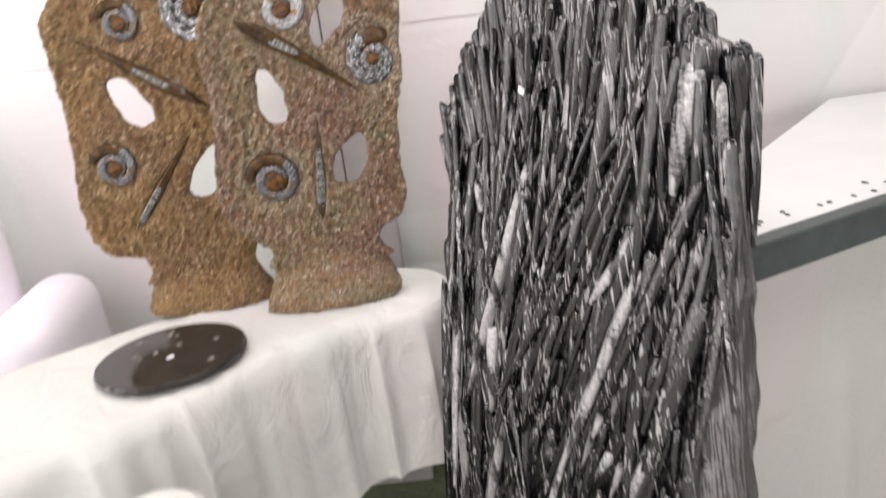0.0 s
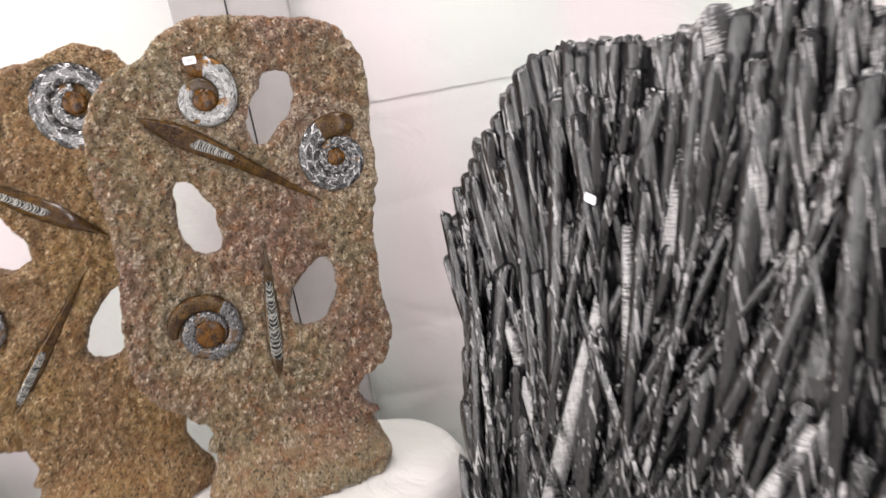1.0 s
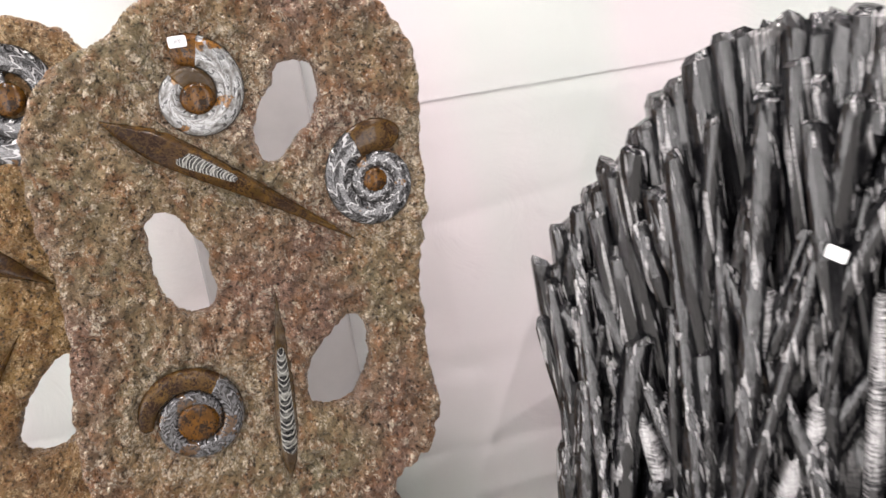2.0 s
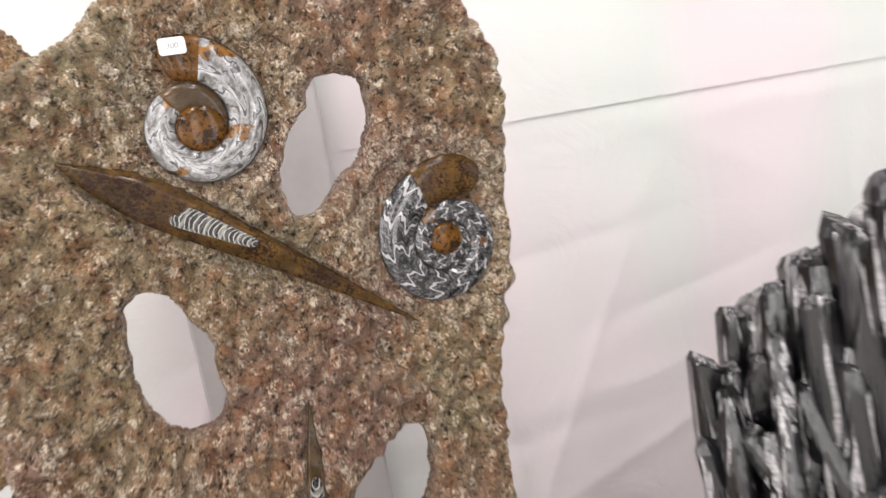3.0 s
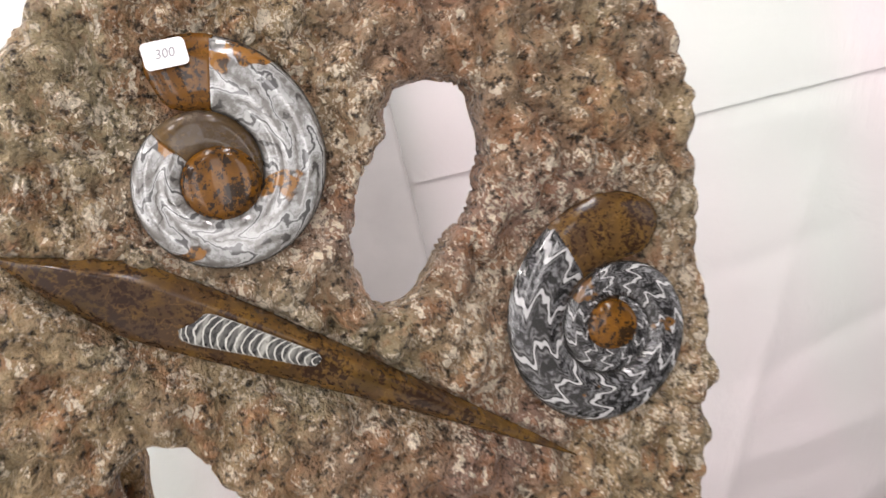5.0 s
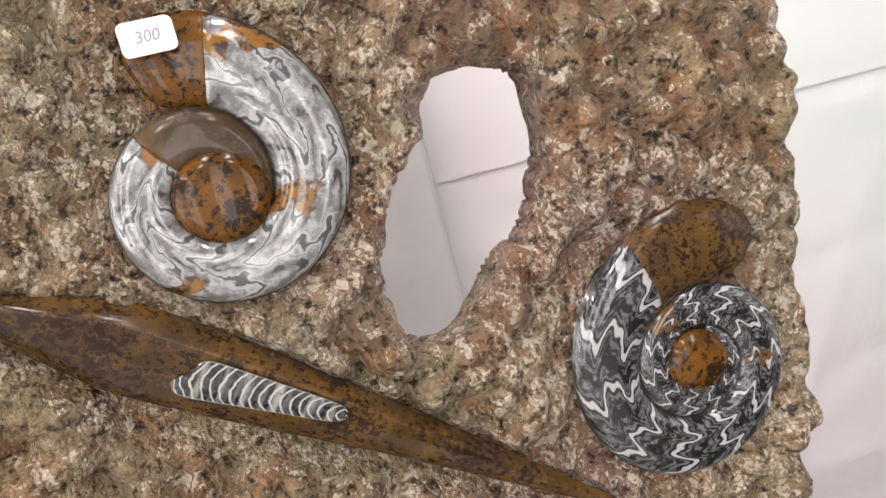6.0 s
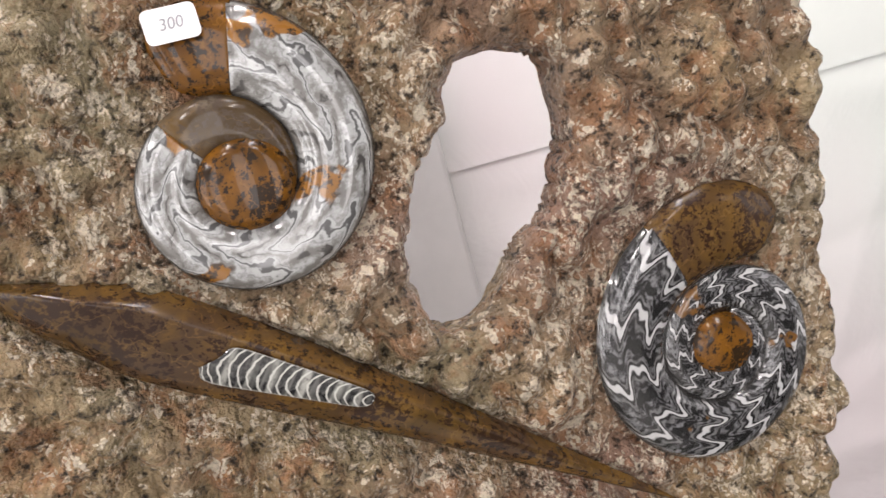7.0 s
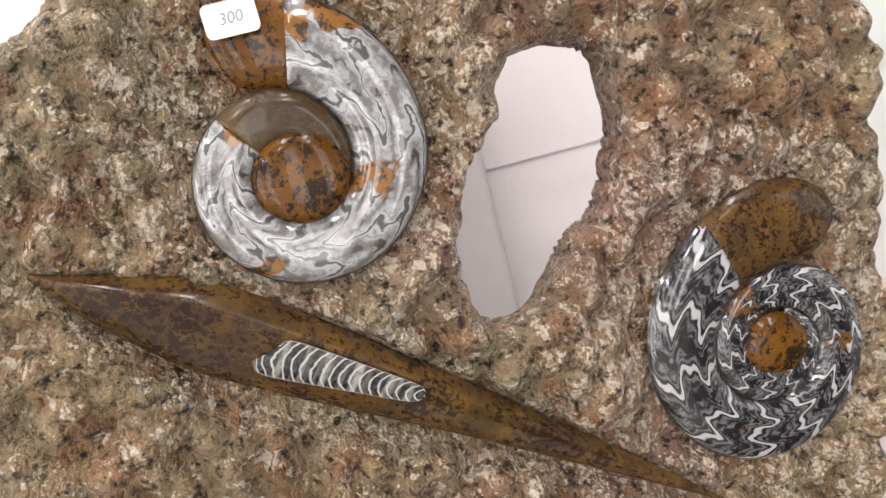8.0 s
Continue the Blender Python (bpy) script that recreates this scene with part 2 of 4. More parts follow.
def worn(name, color, rough, metal=0.0, scale=30.0, spread=0.25):
    m = material(name, color, rough, metal)
    n = Nodes(m)
    v = n.coord()
    k = n.noise(v, scale, 5.0, 0.65)
    n.set(Base_Color=n.mix(n.ramp(k, [(0.3, 0.0), (0.7, 1.0)]), tuple(c * (1 - spread) for c in color), tuple(min(1, c * (1 + spread)) for c in color)))
    n.set(Roughness=n.ramp(k, [(0.3, max(0.03, rough - 0.12)), (0.7, min(1, rough + 0.12))]), Normal=n.bump(k, 0.1, 0.002))
    return m


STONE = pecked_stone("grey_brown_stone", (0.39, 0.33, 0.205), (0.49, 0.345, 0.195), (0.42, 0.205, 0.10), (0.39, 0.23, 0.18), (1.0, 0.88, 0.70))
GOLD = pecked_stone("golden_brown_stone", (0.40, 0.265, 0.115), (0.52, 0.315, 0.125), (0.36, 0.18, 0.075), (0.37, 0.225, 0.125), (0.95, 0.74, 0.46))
SHELL_WHITE = suture_shell("white_shell", (0.40, 0.41, 0.405), (0.16, 0.155, 0.145), (0.05, 0.047, 0.044), (0.24, 0.10, 0.010), 8.0, 0.42, 8.5, (0.040, 0.008, 0.462, (0.08, 0.08, 0.08), (0.20, 0.20, 0.20)), [(0.46, 0.0), (0.56, 0.35), (0.70, 1.0)], 0.59, 0.28)
SHELL_BLACK = suture_shell("black_and_white_shell", (0.014, 0.013, 0.014), (0.15, 0.15, 0.155), (0.010, 0.010, 0.010), (0.13, 0.058, 0.010), 11.0, 0.20, 13.5, (0.052, 0.022, 0.38, (0.42, 0.42, 0.42), (0.13, 0.13, 0.13)), [(0.60, 0.0), (0.74, 1.0)], 0.64, 0.13)
SHELL_GREY = suture_shell("grey_shell", (0.022, 0.020, 0.019), (0.12, 0.12, 0.125), (0.02, 0.018, 0.018), (0.09, 0.045, 0.015), 12.0, 0.3, 10.0, (0.05, 0.015, 0.45, (0.20, 0.20, 0.21), (0.012, 0.012, 0.012)), [(0.52, 0.0), (0.68, 1.0)], 0.52)
FILL = polished_fill("ochre_fill", (0.16, 0.066, 0.006), (0.095, 0.040, 0.008), (0.012, 0.008, 0.005))
BROWN = polished_fill("brown_fill", (0.115, 0.062, 0.014), (0.055, 0.030, 0.014), (0.022, 0.010, 0.006))
UMBER = polished_fill("umber_fill", (0.10, 0.058, 0.018), (0.13, 0.105, 0.08), (0.07, 0.05, 0.035))
CHAMBER = chambered("chamber_bands")
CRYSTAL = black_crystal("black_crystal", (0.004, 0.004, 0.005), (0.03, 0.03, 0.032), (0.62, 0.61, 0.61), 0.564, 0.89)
MATRIX = black_crystal("grey_matrix_rock", (0.04, 0.04, 0.04), (0.08, 0.08, 0.08), (0.36, 0.35, 0.345), 0.50, 2.0)
SHEET = cloth("white_sheet", (0.75, 0.69, 0.70), (0.675, 0.72, 0.68), 0.14)
TABLECLOTH = cloth("white_tablecloth", (0.60, 0.58, 0.56), (0.56, 0.58, 0.54), 0.6)
GREY_PANEL = worn("grey_panel_paint", (0.40, 0.385, 0.38), 0.6, 0.0, 9.0, 0.10)
PAPER = worn("sticker_paper", (0.85, 0.85, 0.86), 0.5, 0.0, 200.0, 0.03)
INK = material("grey_ink", (0.3, 0.3, 0.32), 0.7)
BLACK_DISH = worn("black_polished_marble", (0.022, 0.020, 0.018), 0.12, 0.0, 25.0, 0.4)
DISH_SPOT = worn("pale_fossil_spot", (0.20, 0.18, 0.16), 0.2, 0.0, 160.0, 0.5)
EDGE = worn("dark_green_metal", (0.055, 0.07, 0.068), 0.38, 0.3, 22.0, 0.3)
TOP_WHITE = worn("white_laminate", (0.68, 0.69, 0.68), 0.7, 0.0, 5.0, 0.05)
SCUFF = material("dark_scuff", (0.06, 0.06, 0.05), 0.8)
CORD = material("black_cord", (0.015, 0.015, 0.015), 0.5)
TURF = worn("green_turf", (0.055, 0.068, 0.035), 0.9, 0.0, 60.0, 0.5)
ROOM = worn("white_wall", (0.80, 0.79, 0.78), 0.8, 0.0, 2.0, 0.04)
WOOD = worn("pale_plywood", (0.38, 0.26, 0.15), 0.6, 0.0, 14.0, 0.2)
CONCRETE = worn("pale_concrete", (0.46, 0.45, 0.43), 0.6, 0.0, 3.0, 0.15)
GREY_HALL = worn("grey_hall_wall", (0.20, 0.197, 0.193), 0.8, 0.0, 2.0, 0.15)
DARK_CEILING = worn("dark_ceiling_paint", (0.07, 0.07, 0.072), 0.8, 0.0, 3.0, 0.2)
GLASS = material("window_glass", (0.9, 0.95, 0.95), 0.02)
Nodes(GLASS).set(Transmission_Weight=1.0)
HOUSING = material("white_housing", (0.8, 0.8, 0.8), 0.4)

# ---- mesh helpers ----


def mesh_of(name, verts, faces, mat, smooth=True):
    me = bpy.data.meshes.new(name)
    me.from_pydata([tuple(map(float, v)) for v in verts], [], [tuple(map(int, f)) for f in faces])
    me.validate()
    me.update()
    if smooth:
        me.polygons.foreach_set("use_smooth", [True] * len(me.polygons))
    me.materials.append(mat)
    return me


def part(name, me, parent, label=""):
    ob = new(name, me)
    ob.parent = parent
    return tagged(ob, label)


def thing(name, m, label, category, group="", kind=""):
    ob = new(name)
    ob.empty_display_size = 0.05
    ob.matrix_world = m
    return tagged(ob, label, category, group, kind)


def piece(name, me, m, label, category, kind="", group=""):
    ob = new(name, me)
    ob.matrix_world = m
    return tagged(ob, label, category, group, kind)


def box_mesh(name, size, mat, bevel=0.004, centre=(0, 0, 0), soft=2):
    bm = bmesh.new()
    bmesh.ops.create_cube(bm, size=1)
    for v in bm.verts:
        v.co = Vector((v.co.x * size[0] + centre[0], v.co.y * size[1] + centre[1], v.co.z * size[2] + centre[2]))
    if bevel:
        bmesh.ops.bevel(bm, geom=bm.edges[:], offset=bevel, segments=soft, affect="EDGES", profile=0.5)
    me = bpy.data.meshes.new(name)
    bm.to_mesh(me)
    bm.free()
    if soft > 2:
        me.polygons.foreach_set("use_smooth", [True] * len(me.polygons))
    me.materials.append(mat)
    return me


def hashed(i, j, seed):
    h = np.sin(i * 127.1 + j * 311.7 + seed * 74.7) * 43758.5453
    return h - np.floor(h)


def ripple(x, y, seed=0):
    """Smooth value noise in -1..1 on arrays."""
    i, j = np.floor(x), np.floor(y)
    a, b = x - i, y - j
    a, b = a * a * (3 - 2 * a), b * b * (3 - 2 * b)
    p = hashed(i, j, seed) * (1 - a) + hashed(i + 1, j, seed) * a
    q = hashed(i, j + 1, seed) * (1 - a) + hashed(i + 1, j + 1, seed) * a
    return (p * (1 - b) + q * b) * 2 - 1


def pecks(x, y, seed=0):
    """Distance to the nearest of scattered points, one a cell: pits of a point chisel."""
    i, j = np.floor(x), np.floor(y)
    best = np.full(x.shape, 9.0)
    for di in (-1, 0, 1):
        for dj in (-1, 0, 1):
            px = i + di + hashed(i + di, j + dj, seed)
            py = j + dj + hashed(i + di, j + dj, seed + 5)
            best = np.minimum(best, (px - x) ** 2 + (py - y) ** 2)
    return np.sqrt(best)


def closed_curve(points, steps=8, rough=0.0, seed=0):
    """A smooth closed line through a few control points (Catmull-Rom), roughened."""
    p = np.array(points, float)
    n = len(p)
    out = []
    for k in range(n):
        a, b, c, d = p[k - 1], p[k], p[(k + 1) % n], p[(k + 2) % n]
        for t in np.arange(steps) / steps:
            out.append(0.5 * (2 * b + (c - a) * t + (2 * a - 5 * b + 4 * c - d) * t * t + (3 * b - a - 3 * c + d) * t ** 3))
    out = np.array(out)
    if rough:
        tangent = np.roll(out, -1, 0) - np.roll(out, 1, 0)
        normal = np.stack([tangent[:, 1], -tangent[:, 0]], 1)
        normal /= np.linalg.norm(normal, axis=1)[:, None] + 1e-9
        s = np.cumsum(np.linalg.norm(np.roll(out, -1, 0) - out, axis=1))
        w = ripple(s / 0.011, s * 0 + seed, seed) + 0.6 * ripple(s / 0.005, s * 0 + seed, seed + 3)
        out = out + normal * (w * rough)[:, None]
    return out


def near_lines(P, lines):
    """Signed distance (inside the first line and outside the others is positive) and nearest place on the lines."""
    best, spot, inside = np.full(len(P), 9.0), P.copy(), np.zeros(len(P), bool)
    for line in lines:
        for a, b in zip(line, np.roll(line, -1, 0)):
            d = b - a
            t = np.clip(((P - a) @ d) / (d @ d + 1e-12), 0, 1)
            q = a + t[:, None] * d
            e = ((P - q) ** 2).sum(1)
            m = e < best
            best[m], spot[m] = e[m], q[m]
            if a[1] != b[1]:
                cross = (a[1] > P[:, 1]) != (b[1] > P[:, 1])
                inside ^= cross & (P[:, 0] < d[0] * (P[:, 1] - a[1]) / d[1] + a[0])
    return np.where(inside, 1, -1) * np.sqrt(best), spot


def slab_mesh(name, outline, holes, thick, step, mat, hollows, seed, cuts=()):
    """A pierced stone plate: front at w = 0, rounded towards its broken edge, pecked all over."""
    lines = [outline, *holes]
    lo, hi = outline.min(0) - step, outline.max(0) + step
    nx, ny = int((hi[0] - lo[0]) / step) + 1, int((hi[1] - lo[1]) / step) + 1
    gx, gy = np.meshgrid(lo[0] + np.arange(nx) * step, lo[1] + np.arange(ny) * step)
    P = np.stack([gx.ravel(), gy.ravel()], 1)
    dist, spot = near_lines(P, lines)
    keep = dist > -0.5 * step
    snap = keep & (dist < 0.5 * step)
    P[snap] = spot[snap]
    dist = np.clip(np.where(snap, 0, dist), 0, None)
    x, y = P[:, 0], P[:, 1]
    relief = 0.0030 * ripple(x / 0.03, y / 0.03, seed) + 0.0016 * ripple(x / 0.011, y / 0.013, seed + 1) + 0.0008 * ripple(x / 0.0045, y / 0.0055, seed + 2)
    relief += 0.0092 * (1 - np.clip(pecks(x / 0.0115, y / 0.0135, seed) * 1.3, 0, 1) ** 1.6)
    relief += 0.0012 * np.clip(pecks(x / 0.0048, y / 0.0062, seed + 30), 0, 1)
    # painted glints: pale spots on the upper side of most pecked bumps
    glint_spots = np.clip(1.25 - pecks(x / 0.0115 + 0.06, y / 0.0135 - 0.22, seed) * 3.0, 0, 1) * (hashed(np.floor(x / 0.016), np.floor(y / 0.016), seed + 50) > 0.3)
    edge = np.clip(dist / 0.011, 0, 1)
    front = relief - 0.0020 - 0.0075 * (1 - np.sqrt(1 - (1 - edge) ** 2))
    for hx, hy, hr, deep in hollows:
        r = np.hypot(x - hx, y - hy) / hr
        front = front * np.clip((r - 0.75) * 2.5, 0.15, 1) - deep * np.clip(1.15 - r, 0, 0.15) / 0.15
    for a, b, hw in cuts:
        a, b = np.array(a), np.array(b)
        t = np.clip(((P - a) @ (b - a)) / ((b - a) @ (b - a)), 0, 1)
        gap = np.linalg.norm(P - a - t[:, None] * (b - a), axis=1) - hw * np.interp(t, [0, 0.3, 1], [0.25, 1, 0.15])
        near = np.clip(0.5 - gap / 0.006, 0, 1)
        front = front * (1 - 0.85 * near) - 0.003 * near
    back = -thick + 0.003 * ripple(x / 0.03, y / 0.03, seed + 9) + 0.008 * (1 - edge)
    idx = np.arange(nx * ny).reshape(ny, nx)
    quads = np.stack([idx[:-1, :-1], idx[:-1, 1:], idx[1:, 1:], idx[1:, :-1]], -1).reshape(-1, 4)
    quads = quads[keep[quads].all(1)]
    used = np.unique(quads)
    remap = np.full(nx * ny, -1)
    remap[used] = np.arange(len(used))
    q = remap[quads]
    k = len(used)
    F = np.stack([x[used], y[used], front[used]], 1)
    B = np.stack([x[used], y[used], back[used]], 1)
    e = np.concatenate([q[:, [0, 1]], q[:, [1, 2]], q[:, [2, 3]], q[:, [3, 0]]])
    key = np.sort(e, 1)
    _, inv, count = np.unique(key[:, 0] * (k + 1) + key[:, 1], return_inverse=True, return_counts=True)
    rim = e[count[inv] == 1]
    rimv = np.unique(rim)
    rmap = np.full(k, -1)
    rmap[rimv] = 2 * k + np.arange(len(rimv))
    M = (F[rimv] + B[rimv]) / 2
    # the broken edge bulges out a little in the middle
    inward = np.zeros((k, 2))
    c = F[q].mean(1)[:, :2]
    for j in range(4):
        np.add.at(inward, q[:, j], c - F[q[:, j], :2])
    w = inward[rimv] / (np.linalg.norm(inward[rimv], axis=1)[:, None] + 1e-9)
    M[:, :2] -= w * (0.0004 + 0.002 * ripple(M[:, 0] / 0.009, M[:, 1] / 0.009, seed + 4))[:, None]
    V = np.concatenate([F, B, M])
    a, b = rim[:, 0], rim[:, 1]
    side1 = np.stack([b, a, rmap[a], rmap[b]], 1)
    side2 = np.stack([rmap[b], rmap[a], a + k, b + k], 1)
    faces = np.concatenate([q, q[:, ::-1] + k, side1, side2])
    me = mesh_of(name, V, faces, mat)
    new_cut = np.zeros(len(V))
    for hx, hy, hr, deep in hollows:
        r = np.hypot(V[:, 0] - hx, V[:, 1] - hy) / hr
        new_cut = np.maximum(new_cut, np.clip(1.5 - np.abs(r - 1.05) * 3.2, 0, 1))
    for a, b, hw in cuts:
        a, b = np.array(a), np.array(b)
        t = np.clip(((V[:, :2] - a) @ (b - a)) / ((b - a) @ (b - a)), 0, 1)
        gap = np.linalg.norm(V[:, :2] - a - t[:, None] * (b - a), axis=1) - hw * np.interp(t, [0, 0.3, 1], [0.2, 1, 0.1])
        new_cut = np.maximum(new_cut, np.clip(1.3 - np.abs(gap) / 0.006, 0, 1))
    glint_values = np.zeros(len(V))
    glint_values[:k] = glint_spots[used]
    me.attributes.new("peck_glint", "FLOAT", "POINT").data.foreach_set("value", glint_values.astype(np.float32))
    me.attributes.new("fresh", "FLOAT", "POINT").data.foreach_set("value", new_cut.astype(np.float32))
    return me


def foot_mesh(name, rings, mat, seed):
    """The flared foot under a plate: rings of (height, centre, half width, half depth)."""
    verts, faces, n = [], [], 180
    rings = np.array(rings)
    fine = np.linspace(0, len(rings) - 1, 40)
    for f in fine:
        z, c, a, d = [np.interp(f, np.arange(len(rings)), rings[:, i]) for i in range(4)]
        for k in range(n):
            t = 2 * math.pi * k / n
            cs, sn = math.cos(t), math.sin(t)
            x, w = abs(cs) ** 0.75 * math.copysign(a, cs), abs(sn) ** 0.75 * math.copysign(d, sn)
            bump = 0.0024 * noise.noise((x * 60, z * 60, w * 60 + seed)) + 0.0030 * noise.noise((x * 130, z * 95, w * 130 + seed))
            verts.append((c + x * (1 + bump / 0.1), z, w - 0.018 + bump * 2 * sn))
    for r in range(len(fine) - 1):
        for k in range(n):
            faces.append((r * n + k, (r + 1) * n + k, (r + 1) * n + (k + 1) % n, r * n + (k + 1) % n))
    faces.append(tuple(range(n)))
    faces.append(tuple(reversed(range((len(fine) - 1) * n, len(fine) * n))))
    return mesh_of(name, verts, faces, mat)


def coil(radii):
    """Radius of a coil by turns from the mouth, smooth through a few stations."""
    f, r = np.array(radii, float).T

    def at_turn(x):
        k = np.array([-0.06, -0.03, 0.0, 0.03, 0.06]) + x
        return float(np.exp(np.interp(k, f, np.log(r)).mean()))

    return at_turn


def whorl_mesh(name, radius, start, way, a0, a1, rise, mat, lip=0.0):
    """A coiled tube cut and polished nearly flat; a0..a1 in turns from the mouth; lip rounds off its open end. UV: turns along, share across."""
    verts, uvs, faces = [], [], []
    na, ns = max(12, int((a1 - a0) * 120)), 16
    for i in range(na + 1):
        f = a0 + (a1 - a0) * i / na
        ro, ri = radius(f), radius(f + 1)
        if lip:
            near = min(1.0, (f - a0) / lip)
            grow = math.sqrt(1 - (1 - near) ** 2)
            edge = 0.03 * noise.noise((f * 40, ro * 30, 2.0))
            mid = ri + (ro - ri) * 0.42
            ro, ri = mid + (ro - mid) * (0.35 + 0.65 * grow + edge), mid + (ri - mid) * (0.5 + 0.5 * grow - edge)
        t = start + way * 2 * math.pi * f
        for j in range(ns + 1):
            s = j / ns
            r = ri + (ro - ri) * s
            h = rise * (ro - ri) * max(0.0, 1 - abs(2 * s - 1) ** 3.4) ** 0.62 - 0.003
            verts.append((r * math.cos(t), r * math.sin(t), h))
            uvs.append((f, s))
    for i in range(na):
        for j in range(ns):
            q = (i * (ns + 1) + j, i * (ns + 1) + j + 1, (i + 1) * (ns + 1) + j + 1, (i + 1) * (ns + 1) + j)
            faces.append(q if way < 0 else q[::-1])
    for i, turn in ((0, 1), (na, -1)):
        loop = [i * (ns + 1) + j for j in range(ns + 1)][:: turn * (1 if way > 0 else -1)]
        faces.append(tuple(loop))
    me = mesh_of(name, verts, faces, mat)
    layer = me.uv_layers.new(name="UVMap")
    for loop in me.loops:
        layer.data[loop.index].uv = uvs[loop.vertex_index]
    return me


def dome_mesh(name, rx, ry, rise, mat, n=40, rings=7):
    verts, faces = [(0, 0, rise)], []
    for i in range(1, rings + 1):
        s = i / rings
        for k in range(n):
            t = 2 * math.pi * k / n
            verts.append((rx * s * math.cos(t), ry * s * math.sin(t), rise * (1 - s ** 2.5) - (0.004 if i == rings else 0)))
    for k in range(n):
        faces.append((0, 1 + k, 1 + (k + 1) % n))
    for i in range(rings - 1):
        for k in range(n):
            a, b = 1 + i * n + k, 1 + i * n + (k + 1) % n
            faces.append((a, a + n, b + n, b))
    return mesh_of(name, verts, faces, mat)


def ammonite(parent, x, y, radii, start, way, shell, rise=0.2, turns=1.6, mouth=0.11, core=0.014, fill=None, inner=0.0, w=0.0045, label="", at_core=(0.0, 0.0)):
    radius = coil([(f, r * 0.001) for f, r in radii])
    body = part("ammonite", whorl_mesh("ammonite", radius, start, way, 0.0, inner or turns, rise, shell), parent, label)
    body.location = (x, y, w)
    part("mouth", whorl_mesh("mouth", radius, start, way, -mouth, 0.004, rise * 0.93, fill or FILL, mouth * 0.6), body, "polished ochre brown mouth")
    if inner:
        part("inner_whorl", whorl_mesh("inner_whorl", radius, start, way, inner, turns, rise * 1.15, UMBER), body, "brown inner whorl")
    part("core", dome_mesh("core", core, core * 0.96, 0.0014, FILL), body, "polished ochre core").location = (*at_core, 0.0022)
    return body


def spindle(parent, tip, tail, upper, lower, ridge, rise, mat, bands=(), label="", w=0.0048):
    """A straight cone shell in half relief from tip to tail: upper and lower edge and ridge line as (along, mm) stations; bands: along from, to, then middle and half width at both ends in mm."""
    tip, tail = Vector(tip), Vector(tail)
    axis = tail - tip
    length = axis.length
    n, m = 72, 28
    up, low, top = [np.array(k, float).T for k in (upper, lower, ridge)]

    def lane(k, t):
        d = np.array([-0.03, -0.015, 0.0, 0.015, 0.03])
        return float(np.interp(np.clip(t + d, 0, 1), k[0], k[1]).mean()) * 0.001

    def surface(t, y):
        a, b, r = -lane(low, t), lane(up, t), lane(top, t)
        tall = rise * min(1.0, (b - a) / 0.022) ** 0.8
        side = (y - a) / max(r - a, 1e-5) if y < r else (b - y) / max(b - r, 1e-5)
        side = min(1.0, max(0.0, side))
        k = tall * (1 - (1 - side) ** (1.9 if y < r else 1.25)) ** 0.9
        return k * (1.0 if y >= r else 1.0 - 0.10 * math.sin(math.pi * side))

    verts, faces = [], []
    for i in range(n + 1):
        t = i / n
        for j in range(m + 1):
            y = -lane(low, t) + (lane(up, t) + lane(low, t)) * j / m
            verts.append((t * length, y, surface(t, y) - 0.002))
    for i in range(n):
        for j in range(m):
            faces.append((i * (m + 1) + j, (i + 1) * (m + 1) + j, (i + 1) * (m + 1) + j + 1, i * (m + 1) + j + 1))
    body = part("straight_shell", mesh_of("straight_shell", verts, faces, mat), parent, label)
    body.matrix_local = pose(tip.x, tip.y, w, 0, 0, math.degrees(math.atan2(axis.y, axis.x)))
    for a, b, ca, ha, cb, hb in bands:
        vs, uv, fs = [], [], []
        na, nb = 40, 12
        for i in range(na + 1):
            e = i / na
            for j in range(nb + 1):
                s = j / nb
                end = math.sqrt(max(0.0, 1 - (2 * e - 1) ** 10))
                slant = (0.5 - s) * 0.02 * (1 - e)
                t = a + (b - a) * e - slant
                y = (ca + (cb - ca) * e) * 0.001 + (2 * s - 1) * (ha + (hb - ha) * e) * 0.001 * (0.35 + 0.65 * end)
                vs.append((t * length, y, surface(t, y) - 0.0019))
                uv.append((e - slant / (b - a), s))
        for i in range(na):
            for j in range(nb):
                fs.append((i * (nb + 1) + j, (i + 1) * (nb + 1) + j, (i + 1) * (nb + 1) + j + 1, i * (nb + 1) + j + 1))
        me = mesh_of("banded_chamber", vs, fs, CHAMBER)
        layer = me.uv_layers.new(name="UVMap")
        for loop in me.loops:
            layer.data[loop.index].uv = uv[loop.vertex_index]
        part("banded_chamber", me, body, "black and white banded chambers").location = (0, 0, 0.0006)
    return body


def sticker_mesh(wide, high):
    r, n, top = high * 0.2, 5, 0.0004
    ring = []
    for cx, cy, a in ((1, 1, 0), (-1, 1, 90), (-1, -1, 180), (1, -1, 270)):
        for k in range(n + 1):
            t = radians(a + 90 * k / n)
            ring.append((cx * (wide / 2 - r) + r * math.cos(t), cy * (high / 2 - r) + r * math.sin(t)))
    m = len(ring)
    verts = [(x, y, 0.0) for x, y in ring] + [(x, y, top) for x, y in ring]
    faces = [tuple(range(m, 2 * m)), tuple(reversed(range(m)))] + [(k, (k + 1) % m, m + (k + 1) % m, m + k) for k in range(m)]
    return mesh_of("price_sticker", verts, faces, PAPER, False)


# ---- the room ----
WALL_Y, SEAM = 1.86, 1.228


